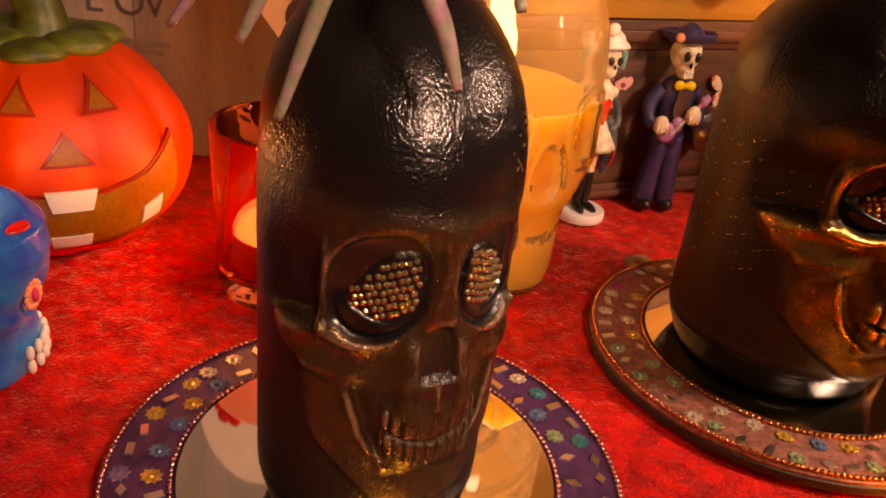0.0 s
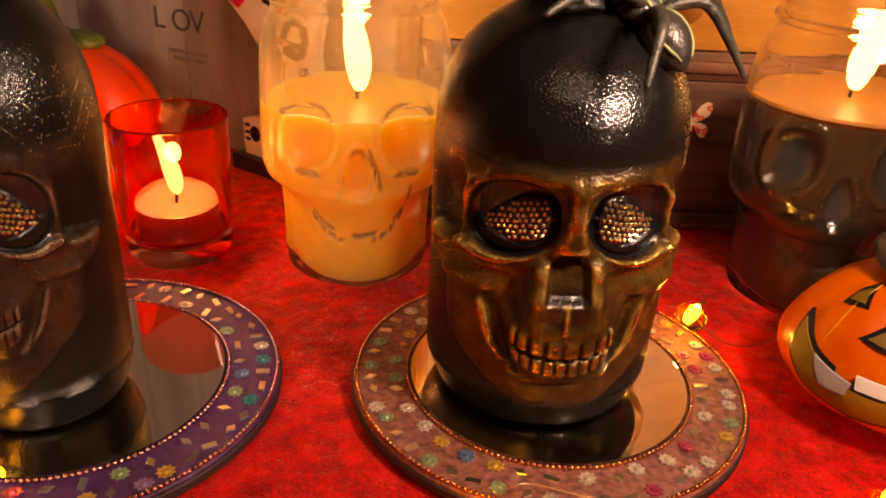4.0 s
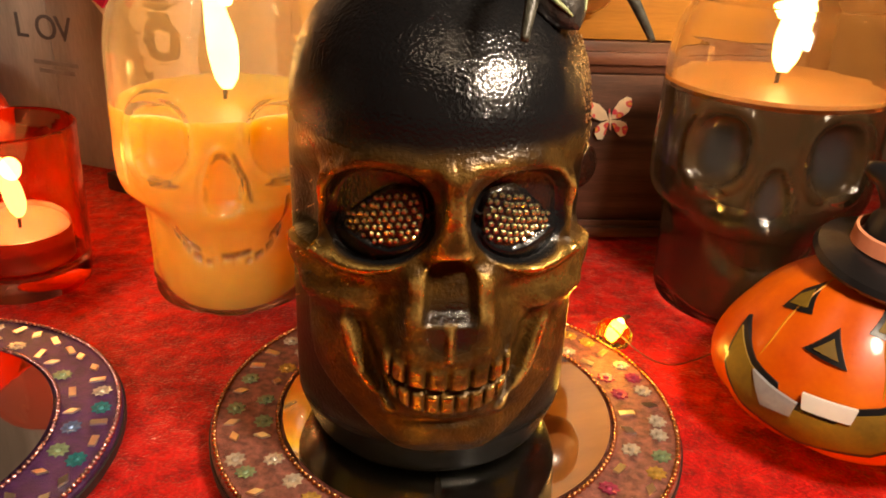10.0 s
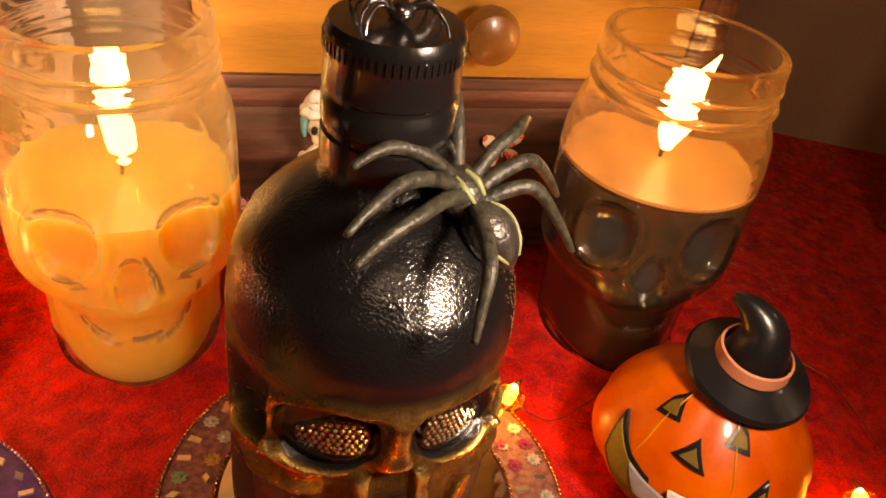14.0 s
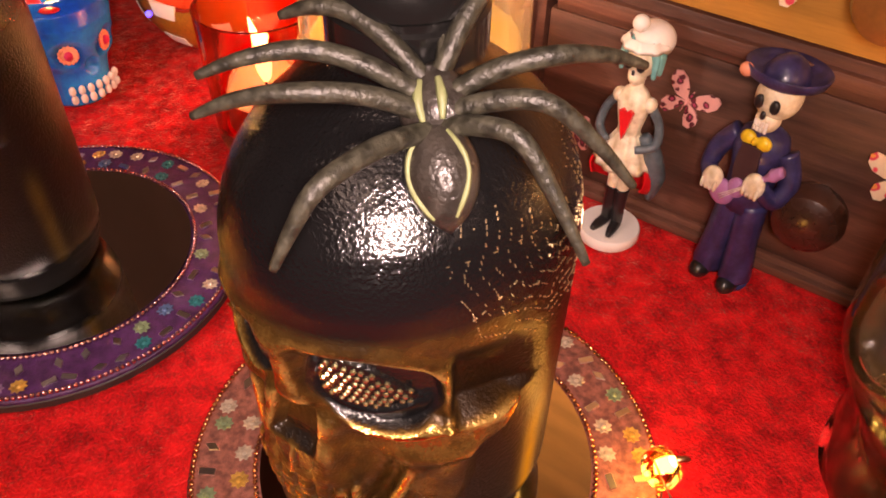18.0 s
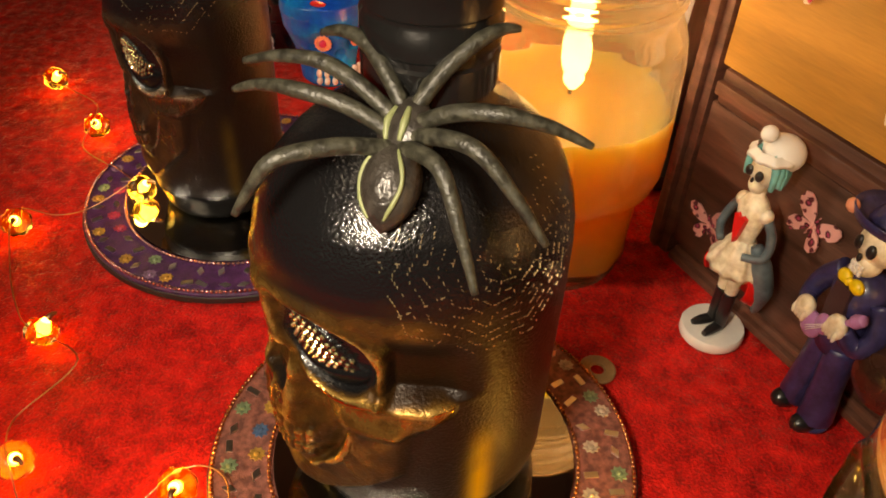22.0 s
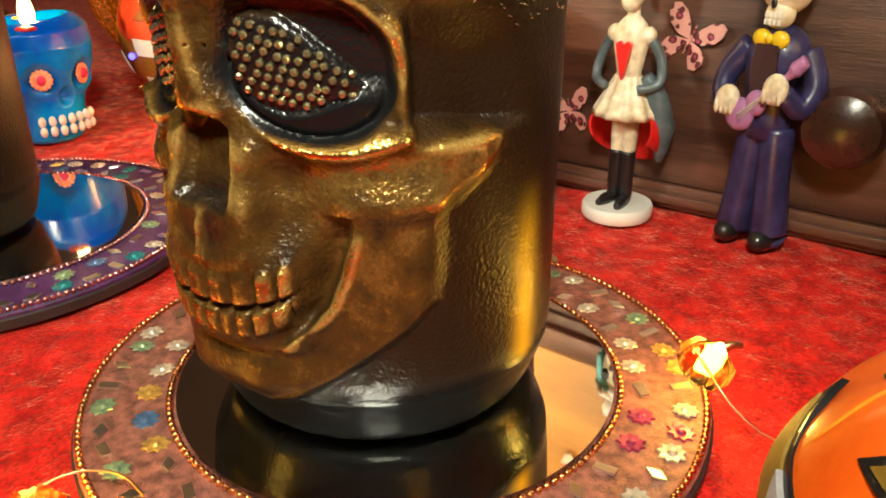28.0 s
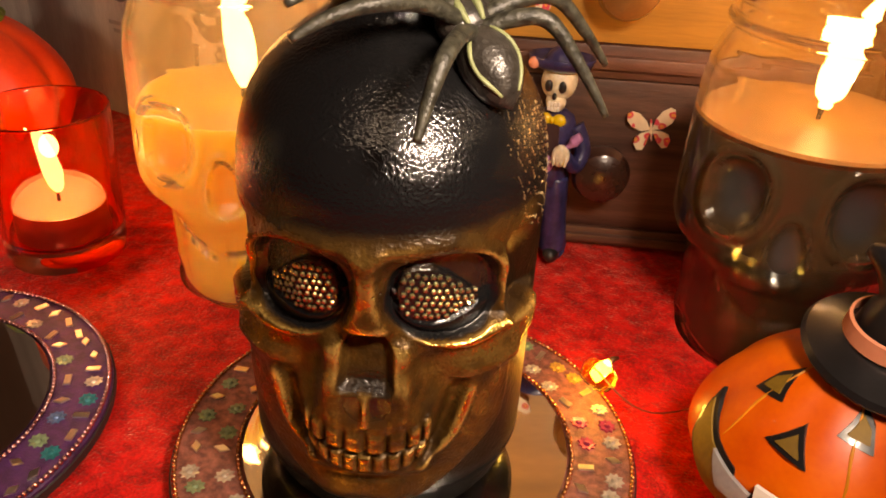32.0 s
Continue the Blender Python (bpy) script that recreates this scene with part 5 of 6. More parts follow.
def skin_patch(outline, r, h, lift, k=0.5, steps=6):
    """A thin raised patch that follows the pumpkin's skin inside an outline of (degrees, height share)."""
    bm = bmesh.new()
    vs = [bm.verts.new((x, 0, z * 60)) for x, z in outline]
    bm.faces.new(vs)
    bmesh.ops.triangulate(bm, faces=list(bm.faces))
    bmesh.ops.subdivide_edges(bm, edges=list(bm.edges), cuts=steps, use_grid_fill=True)
    bmesh.ops.triangulate(bm, faces=list(bm.faces))
    bm.verts.index_update()
    flat = [(v.co.x, v.co.z / 60) for v in bm.verts]
    fs = [tuple(v.index for v in f.verts) for f in bm.faces]
    rim = [tuple(v.index for v in e.verts) for e in bm.edges if e.is_boundary]
    bm.free()
    n = len(flat)
    verts = [on_pumpkin(x, z, r, h, lift, k) for x, z in flat] + [on_pumpkin(x, z, r, h, lift - 0.0012, k) for x, z in flat]
    fs = fs + [(a, b, b + n, a + n) for a, b in rim]
    return S().add(verts, fs)


def grown(outline, wide, r=0.04, h=0.06):
    """The outline moved outwards by a width in metres, on the unrolled skin."""
    P = [Vector((math.radians(x) * r, z * h)) for x, z in outline]
    turn = sum(p.x * q.y - q.x * p.y for p, q in zip(P, P[1:] + P[:1]))
    out = []
    for i, p in enumerate(P):
        e, f = (p - P[i - 1]).normalized(), (P[(i + 1) % len(P)] - p).normalized()
        n = Vector((e.y + f.y, -e.x - f.x)) * (1 if turn > 0 else -1)
        n = n.normalized() * wide * min(2.2, 1 / max(0.45, n.length / 2))
        out.append((math.degrees((p.x + n.x) / r), (p.y + n.y) / h))
    return out


MOUTH = [(-50, 0.52), (-30, 0.40), (-16, 0.36), (-14, 0.30), (14, 0.30), (16, 0.36), (30, 0.40), (50, 0.52), (44, 0.32), (28, 0.17), (0, 0.11), (-28, 0.17), (-44, 0.32)]
TOOTH = [(-13, 0.345), (13, 0.345), (11, 0.265), (-11, 0.265)]


def face_parts(t, r, h, holes, line, tri_eye, nose, mouth, tooth, wide, k=0.5):
    for name, o in (("eye", [(-x, z) for x, z in tri_eye]), ("eye", tri_eye), ("nose", nose), ("mouth", mouth)):
        part(name + "_outline", skin_patch(grown(o, wide, r, h), r, h, 0.0004, k), line, t, angle=60)
        part(name + "_opening", skin_patch(o, r, h, 0.0009, k), holes, t, angle=60)
    part("tooth", skin_patch(tooth, r, h, 0.0016, k), WHITE_PAINT, t, "white painted tooth", angle=60)


def witch_pumpkin():
    r, h = 0.0400, 0.0575
    t = thing("pumpkin_ornament", pose(0.2520, 0.2985, 0, 0, 0, -21), "glossy orange ceramic pumpkin with black witch hat and grin", "pumpkin ornament")
    part("body", pumpkin_form(r, h, 8, 0.03, 0.36), ORANGE_GLAZE, t, "bright orange glazed body", angle=180)
    eye = [(22, 0.80), (29, 0.865), (34, 0.83), (34, 0.785)]
    face_parts(t, r, h, OCHRE, BLACK_PAINT, eye, [(1, 0.735), (6.5, 0.66), (-6, 0.675)], [(x * 0.92, z * 0.88 + 0.14) for x, z in MOUTH], [(x * 0.8 + 8, z * 0.85 + 0.205) for x, z in TOOTH], 0.0016, 0.36)
    part("tooth", skin_patch([(-25, 0.485), (-12, 0.455), (-3, 0.44), (-4, 0.37), (-16, 0.355)], r, h, 0.0014, 0.36), mat("grey_tooth", (0.38, 0.36, 0.36), 0.5), t, "grey shaded tooth", angle=60)
    streak = mat("yellow_glaze_run", (0.80, 0.30, 0.02), 0.3, coat=0.3)
    for x in (-27, 27):
        pts = [on_pumpkin(x + 0.5 * math.sin(k * 1.3), 0.93 - 0.050 * k, r * 0.996, h, 0.0, 0.36) for k in range(9)]
        part("glaze_streak", S().tube(pts, [0.0002, 0.0004, 0.0005, 0.0004, 0.0005, 0.0004, 0.0004, 0.0003, 0.0001], 6, smooth=4), streak, t, "pale yellow run of glaze", angle=180)
    g = S().lathe([(0, 0), (0.0215, 0.0), (0.0225, 0.0015), (0.0215, 0.0032), (0.0130, 0.0055), (0.0115, 0.0060), (0, 0.0062)], 60, pose(0, 0, 0, 7, 9, 0))
    part("hat_brim", g, BLACK_PAINT, t, "black hat brim", pose(0.004, 0.002, 0.0552))
    part("hat_cone", S().tube([(0.004, 0.002, 0.0580), (0.0045, 0.002, 0.0670), (0.0030, 0.003, 0.0745), (-0.0030, 0.003, 0.0800), (-0.0095, 0.003, 0.0818)], [0.0122, 0.0102, 0.0076, 0.0045, 0.0016], 32), BLACK_PAINT, t, "bent black hat tip", angle=180)
    part("hat_band", S().lathe([(0.0124, 0.0), (0.0130, 0.0003), (0.0126, 0.0048), (0.0118, 0.0052)], 48, pose(0.0042, 0.002, 0.0610, 4, 5, 0)), PEACH, t, "peach hat band")


def lantern():
    r, h = 0.0510, 0.084
    t = thing("pumpkin_lantern", pose(-0.1383, 0.2898, 0, 0, 0, 30), "red-orange glazed pumpkin lantern with a carved grin and green stem", "pumpkin lantern")
    part("body", pumpkin_form(r, h, 9, 0.085), RED_GLAZE, t, "red-orange ribbed glaze", angle=180)
    eye = [(12, 0.785), (24, 0.785), (18.5, 0.87)]
    m2 = [(-47, 0.63), (-30, 0.52), (-13, 0.47), (13, 0.47), (30, 0.52), (47, 0.63), (47, 0.40), (38, 0.26), (20, 0.20), (-20, 0.20), (-38, 0.26), (-47, 0.40)]
    face_parts(t, r, h, mat("carved_inside", (0.22, 0.105, 0.008), 0.5, var=0.3, scale=40, second=(0.30, 0.07, 0.006)), mat("deep_red_glaze", (0.36, 0.02, 0.008), 0.35, coat=0.3), eye, [(0, 0.70), (7.5, 0.605), (-7.5, 0.605)], m2, [(-9, 0.50), (9, 0.50), (7, 0.41), (-7, 0.41)], 0.0012)
    for o in ([(-9, 0.28), (7, 0.28), (7, 0.21), (-9, 0.21)], [(28, 0.36), (37, 0.40), (38, 0.30), (29, 0.27)], [(-38, 0.39), (-28, 0.35), (-29, 0.27), (-37, 0.29)]):
        part("tooth", skin_patch(o, r, h, 0.0016), WHITE_PAINT, t, "", angle=60)
    stem = S().tube([(0, 0, 0.078), (0.001, 0, 0.088), (-0.003, 0.001, 0.102), (-0.010, 0.002, 0.110)], [0.013, 0.0085, 0.0075, 0.0085], 12)
    part("stem", stem, GREEN_STEM, t, "green ribbed stem", angle=60)
    leaf = S()
    for k in range(7):
        a = 2 * math.pi * k / 7
        leaf.ball((0.017 * math.cos(a), 0.017 * math.sin(a), 0.0815 - 0.002 * (k % 2)), (0.012, 0.010, 0.0045), 14, 8, None)
    leaf.ball((-0.024, -0.004, 0.0805), (0.014, 0.010, 0.0042), 18, 10)
    part("stem_leaf", leaf, GREEN_STEM, t, "green leaves round the stem", angle=180)
    part("led", S().ball(on_pumpkin(-12, 0.40, r, h, 0.0022), 0.0016, 10, 8), LED_BLUE, t, "small glowing blue LED", angle=180)


def glitter_pumpkin():
    t = thing("glitter_pumpkin", pose(-0.2600, 0.2850, 0, 0, 0, 40), "tall orange glitter pumpkin ornament with a pale painted eye", "pumpkin ornament")
    part("body", pumpkin_form(0.050, 0.150, 7, 0.12), GLITTER, t, "coarse orange glitter coat", angle=180)
    part("eye_opening", skin_patch([(10, 0.40), (26, 0.56), (34, 0.38)], 0.050, 0.150, 0.001), BOARD, t, "pale triangular eye", angle=60)
    part("stem", S().tube([(0, 0, 0.140), (0, 0.002, 0.155), (0.006, 0.004, 0.168)], [0.008, 0.006, 0.006], 12), GREEN_STEM, t, angle=60)


witch_pumpkin()
lantern()
glitter_pumpkin()


# ---- chest of drawers behind ----
def butterfly(m, material, label, size=1.0):
    t = thing("butterfly_decoration", m, label, "butterfly decoration", "paper butterflies on the drawers")
    for s in (-1, 1):
        for nm, o in (("upper_wing", [(0.0004, 0.0), (0.0022, 0.0048), (0.0052, 0.0086), (0.0086, 0.0102), (0.0106, 0.0092), (0.0108, 0.0062), (0.0090, 0.0030), (0.0050, 0.0004)]), ("lower_wing", [(0.0004, -0.0002), (0.0048, -0.0008), (0.0076, -0.0024), (0.0084, -0.0052), (0.0070, -0.0082), (0.0046, -0.0088), (0.0026, -0.0062)])):
            part(nm, S().slab([(s * x * size, z * size) for x, z in o], -0.0006, 0.0, pose(0, 0, 0, 0, 0, -s * 14)), material, t)
    part("body", S().ball((0, -0.0008, 0), (0.0006 * size, 0.0006, 0.0055 * size), 8, 8), material, t)
    return t


def chest():
    A = (0.0300, 0.3577)
    t = thing("chest_of_drawers", pose(A[0], A[1], 0, 0, 0, 25), "small dark wooden chest with an ochre upper drawer and round knobs", "chest of drawers")
    x0, x1, top, deep = -0.009, 0.236, 0.342, 0.10
    part("carcass", S().box((x1 - x0 - 0.002, deep - 0.012, top - 0.004), ((x0 + x1) / 2, 0.012 + (deep - 0.012) / 2, top / 2), 0.001), WOOD, t)
    for nm, a, b in (("stile", x0, 0.003), ("stile", x1 - 0.018, x1)):
        part(nm, S().box((b - a, 0.014, top), ((a + b) / 2, 0.006, top / 2), 0.0012).box(((b - a) * 0.35, 0.004, top - 0.004), ((a + b) / 2, -0.0022, top / 2), 0.001), WOOD_FRAME, t, "moulded frame post")
    for a, b in ((0.0, 0.009), (0.0785, 0.0925), (0.331, top)):
        part("rail", S().box((x1 - x0 - 0.032, 0.014, b - a), ((x0 + x1) / 2, 0.0058, (a + b) / 2), 0.0012).box((x1 - x0 - 0.032, 0.004, (b - a) * 0.4), ((x0 + x1) / 2, -0.0020, (a + b) / 2), 0.001), WOOD_FRAME, t, "moulded frame rail")
    for a, b, material, kz, lab in ((0.0095, 0.078, WOOD, 0.0420, "dark brown drawer front"), (0.093, 0.3305, OCHRE_WOOD, 0.1180, "tall ochre drawer front")):
        d = part("drawer_front", S().box((0.2125, 0.010, b - a), (0.1107, 0.0045, (a + b) / 2), 0.001), material, t, lab)
        k = S().lathe([(0, 0), (0.0042, 0), (0.0042, 0.005), (0.0080, 0.0075), (0.0118, 0.0120), (0.0122, 0.0160), (0.0105, 0.0205), (0.0060, 0.0230), (0, 0.0236)], 40, pose(0.1165, -0.0004, kz, 90, 0, 0))
        part("knob", k, KNOB if material is WOOD else mat("ochre_turned_wood", (0.30, 0.12, 0.03), 0.3, coat=0.3), d, "round turned wooden knob")
    base = pose(A[0], A[1], 0, 0, 0, 25)
    for u, z, material, turn, lab, size in ((0.0635, 0.0600, PINKB, 22, "pink leopard-spotted paper butterfly stuck on the dark drawer", 0.95), (0.0215, 0.0300, PINKB, -12, "pink spotted paper butterfly stuck on the dark drawer", 0.85),
                                           (0.1365, 0.0580, CREAMB, -10, "cream and red flowered paper butterfly stuck on the dark drawer", 0.95), (0.0815, 0.1130, CREAMB, 12, "cream and red flowered paper butterfly stuck on the ochre drawer", 1.05),
                                           (0.0270, 0.1360, CREAMB, 0, "cream flowered paper butterfly stuck on the ochre drawer", 1.0), (0.1700, 0.2150, CREAMB, 15, "cream flowered paper butterfly stuck on the ochre drawer", 1.1)):
        butterfly(base @ pose(u, -0.0012, z, 0, turn, 0), material, lab, size)


chest()


# ---- board with lettering, skeleton cut-out, standing mirror ----
def text_mesh(words, size, depth):
    cu = bpy.data.curves.new("lettering", "FONT")
    cu.body, cu.size, cu.extrude = words, size, depth
    ob = bpy.data.objects.new("lettering", cu)
    scene.collection.objects.link(ob)
    dg = bpy.context.evaluated_depsgraph_get()
    me = bpy.data.meshes.new_from_object(ob.evaluated_get(dg))
    bpy.data.objects.remove(ob)
    bpy.data.curves.remove(cu)
    me.name = "lettering"
    me.materials.clear()
    return me


sign = thing("sign_board", pose(-0.20, 0.3920, 0), "whitewashed wooden board with grey lettering, standing behind the candles", "sign")
for k in range(5):
    w = 0.086
    part("plank", S().box((w - 0.0006, 0.010, 0.34), (-0.20 + w * (k + 0.5), 0.005, 0.17), 0.0008), BOARD, sign)
for k, ch in enumerate("LOV"):
    part("letter", text_mesh(ch, 0.0185, 0.0003), GREY_INK, sign, "grey painted letter", pose(0.0350 + 0.0140 * k, -0.0004, 0.0685, 90, 0, 0))
for hx, hz in ((0.050, 0.135), (0.085, 0.150), (0.110, 0.120)):
    o = [(hx + 0.0008 * 16 * math.sin(v) ** 3, hz + 0.0008 * (13 * math.cos(v) - 5 * math.cos(2 * v) - 2 * math.cos(3 * v) - math.cos(4 * v))) for v in [2 * math.pi * q / 32 for q in range(32)]]
    part("painted_heart", S().slab(o, -0.0010, -0.0001), REDPAINT, sign, "red painted heart")
part("small_lettering", S().box((0.030, 0.0006, 0.0022), (0.0600, -0.0004, 0.0560)).box((0.024, 0.0006, 0.0022), (0.0600, -0.0004, 0.0515)), mat("faint_ink", (0.33, 0.28, 0.25), 0.7), sign, "line of small faint writing")


def bone(x, z0, z1, w, y=-0.0006):
    return S().slab([(x - w, z0), (x - w * 0.45, z0 + w * 1.2), (x - w * 0.45, z1 - w * 1.2), (x - w, z1), (x - w * 0.2, z1 - w * 0.5), (x + w * 0.2, z1 - w * 0.5), (x + w, z1), (x + w * 0.45, z1 - w * 1.2), (x + w * 0.45, z0 + w * 1.2), (x + w, z0), (x + w * 0.2, z0 + w * 0.5), (x - w * 0.2, z0 + w * 0.5)], y, 0.0)


def skeleton_cutout():
    t = thing("skeleton_cutout", pose(-0.0530, 0.3680, 0, 0, 0, -10), "flat white cut-out with black bone print on black base", "decoration")
    part("base", S().box((0.078, 0.024, 0.009), (0, 0.004, 0.0045), 0.001), BLACK_PAINT, t, "black wooden base")
    part("sole", S().box((0.066, 0.006, 0.006), (0, 0, 0.012), 0.0012), FIGWHITE, t)
    part("panel", S().slab([(-0.033, 0.015), (-0.033, 0.030), (-0.018, 0.034), (-0.014, 0.070), (-0.026, 0.084), (-0.045, 0.100), (-0.046, 0.108), (-0.030, 0.112), (-0.018, 0.128), (0.020, 0.132), (0.028, 0.100), (0.022, 0.074), (0.026, 0.034), (0.033, 0.030), (0.033, 0.015)], -0.003, 0.003), FIGWHITE, t, "white figure outline")
    for s in (-1, 1):
        part("leg_bone", bone(s * 0.0115, 0.018, 0.040, 0.0042).add([], []), BLACK_PAINT, t, "", pose(0, -0.0032, 0))
        part("leg_bone", bone(s * 0.0110, 0.043, 0.066, 0.0042), BLACK_PAINT, t, "", pose(0, -0.0032, 0))
        part("foot_print", S().ball((s * 0.0215 - 0.002, -0.0032, 0.0225), (0.0042, 0.0006, 0.0048), 14, 8), BLACK_PAINT, t)
        for k in range(3):
            part("toe_print", S().ball((s * 0.0295, -0.0032, 0.0185 + 0.0042 * k), (0.0026, 0.0005, 0.0011), 10, 6), BLACK_PAINT, t)
    p = S()
    for k in range(40):
        a0, a1 = math.pi * 2 * k / 40, math.pi * 2 * (k + 1) / 40
        p.add([(c * math.cos(a) + 0.003, y, d * math.sin(a) + 0.081) for a in (a0, a1) for c, d, y in ((0.0075, 0.0058, -0.0038), (0.0145, 0.0115, -0.0038), (0.0145, 0.0115, -0.0030), (0.0075, 0.0058, -0.0030))], [(0, 1, 5, 4), (1, 2, 6, 5), (3, 0, 4, 7)])
    part("pelvis_print", p, BLACK_PAINT, t)
    for k in range(2):
        part("rib_print", S().tube([(-0.010, -0.0034, 0.099 + 0.009 * k), (0.004, -0.0034, 0.0965 + 0.009 * k), (0.018, -0.0034, 0.101 + 0.009 * k)], [0.0022, 0.0028, 0.0018], 8), BLACK_PAINT, t, angle=180)
    part("sleeve", S().slab([(-0.046, 0.1005), (-0.030, 0.092), (-0.018, 0.104), (-0.012, 0.126), (-0.034, 0.128)], -0.0042, -0.0031), MAGENTA, t, "magenta striped sleeve")
    for k in range(3):
        part("sleeve_stripe", S().slab([(-0.042 + 0.003 * k, 0.1040 + 0.0075 * k), (-0.020 + 0.003 * k, 0.1085 + 0.0075 * k), (-0.020 + 0.003 * k, 0.1110 + 0.0075 * k), (-0.042 + 0.003 * k, 0.1065 + 0.0075 * k)], -0.0046, -0.0041), BLACK_PAINT, t)


    head = [(-0.018 + 0.030 * math.cos(q), 0.166 + 0.038 * math.sin(q)) for q in [2 * math.pi * k / 28 for k in range(28)]]
    part("head", S().slab(head, -0.003, 0.003), FIGWHITE, t, "cream skull-shaped head")
    for x, z in ((-0.030, 0.170), (-0.006, 0.172)):
        part("eye_flower", petals((x, -0.0034, z), 6, 0.0055, 0.0034, 0), REDPAINT, t, "red painted flower eye", angle=180)


skeleton_cutout()
panel = thing("standing_mirror", pose(0.5640, 0.3560, 0.0008, -5.0, 0, -42.0), "tall dark-tinted mirror leaning back on the velvet", "mirror")
part("glass", S().box((0.498, 0.006, 0.496), (0.0, 0.003, 0.251), 0.001), BLACKGLASS, panel, "dark-tinted mirror glass")
part("bottom_strip", S().box((0.500, 0.0076, 0.0016), (0.0, 0.0030, 0.0010), 0.0003), WIRE, panel, "thin copper-coloured bottom strip")
for side in (-1, 1):
    part("side_strip", S().box((0.0012, 0.0076, 0.496), (side * 0.2497, 0.0030, 0.252), 0.0008), WIRE, panel, "thin copper-coloured edge strip")


# ---- figurines ----
def lady():
    g = thing("skeleton_lady_figurine", pose(0.0815, 0.3640, 0, 0, 0, 22) @ Matrix.Diagonal((0.90, 0.92, 0.96, 1)), "painted skeleton lady in white apron dress on round base", "figurine")

    def p(name, s, material, label="", angle=180):
        return part(name, s, material, g, label, None, angle)
    p("base", S().lathe([(0, 0), (0.0130, 0), (0.0136, 0.0008), (0.0136, 0.0042), (0.0130, 0.0050), (0, 0.0050)], 48), WHITE_PAINT, "round white base", 40)
    for s in (-1, 1):
        p("boot", S().tube([(s * 0.0022, 0.001, 0.0245), (s * 0.0022, 0.0008, 0.014), (s * 0.0026, 0.0005, 0.0072), (s * 0.0034, -0.0045, 0.0064), (s * 0.004, -0.0085, 0.0060)], [0.0030, 0.0028, 0.0024, 0.0022, 0.0012], 12), BLACK_PAINT, "tall black boot")
        p("stocking", S().tube([(s * 0.0022, 0.001, 0.044), (s * 0.0022, 0.001, 0.023)], [0.0034, 0.0027], 12), CREAM)
        p("arm", S().tube([(s * 0.0065, 0, 0.0655), (s * 0.0115, 0.001, 0.058), (s * 0.0125, -0.001, 0.0500), (s * 0.0065, -0.0055, 0.0480)], [0.0019, 0.0018, 0.0018, 0.0015], 12), GREYCOAT, "grey gloved arm")
        p("sleeve", S().ball((s * 0.0066, 0, 0.0652), (0.0028, 0.0028, 0.0030), 14, 10), CREAM)
        p("eye_socket", S().ball((s * 0.0026, -0.0066, 0.0818), (0.0017, 0.0012, 0.0021), 12, 8), BLACK_PAINT)
    shell, rows, cols = S(), 8, 17
    for lay in (0.0, 0.0009):
        for j in range(rows):
            q = j / (rows - 1)
            for i in range(cols):
                k = math.radians(-28 + 236 * i / (cols - 1))
                r = 0.0064 + 0.0098 * math.sin(q * math.pi * 0.62) - lay
                shell.v.append((r * math.cos(k) * (1.0 - 0.16 * q * q), 0.0018 + r * 0.72 * math.sin(k), 0.0440 - 0.0255 * q * (0.72 + 0.28 * math.sin(k))))
    n = rows * cols
    for j in range(rows - 1):
        for i in range(cols - 1):
            c = j * cols + i
            shell.f += [(c, c + 1, c + cols + 1, c + cols), (n + c, n + c + cols, n + c + cols + 1, n + c + 1)]
    edge = [j * cols for j in range(rows)] + [(rows - 1) * cols + i for i in range(1, cols)] + [j * cols + cols - 1 for j in range(rows - 2, -1, -1)]
    shell.f += [(c, d, d + n, c + n) for c, d in zip(edge, edge[1:])]
    p("underskirt", shell, REDPAINT, "long red skirt open in front", 60)
    p("apron_skirt", S().lathe([(0.0048, 0.0515), (0.0062, 0.049), (0.0118, 0.0395), (0.0122, 0.0375), (0.0105, 0.0380), (0.003, 0.047)], 60, Matrix.Diagonal((1, 0.85, 1, 1)), lambda a, z: 1 + 0.05 * math.cos(11 * a)), CREAM, "white pleated skirt")
    p("coat_tail", S().tube([(0.0070, 0.000, 0.0520), (0.0112, 0.0020, 0.044), (0.0136, 0.0040, 0.033), (0.0128, 0.0050, 0.0215)], [0.0022, 0.0040, 0.0044, 0.0012], 16), GREYCOAT, "grey coat tail")
    p("bodice", S().lathe([(0, 0.048), (0.0050, 0.0485), (0.0047, 0.053), (0.0062, 0.060), (0.0072, 0.0655), (0.0050, 0.0690), (0.0024, 0.0715), (0.0022, 0.0745), (0, 0.075)], 40, Matrix.Diagonal((1, 0.74, 1, 1))), CREAM)
    p("heart_front", S().slab([(0, 0.0505), (0.0012, 0.0545), (0.0030, 0.0625), (0.0014, 0.0636), (0, 0.0624), (-0.0014, 0.0636), (-0.0030, 0.0625), (-0.0012, 0.0545)], -0.0062, -0.0040), REDPAINT, "red bodice front", 30)
    p("skull", S().ball((0, 0, 0.0820), (0.0062, 0.0066, 0.0068), 24, 16).ball((0, -0.0026, 0.0766), (0.0036, 0.0038, 0.0040), 18, 12), CREAM, "bone-coloured skull")
    p("nose", S().ball((0, -0.0067, 0.0790), (0.0007, 0.0007, 0.0011), 8, 6), BLACK_PAINT)
    hair = S()
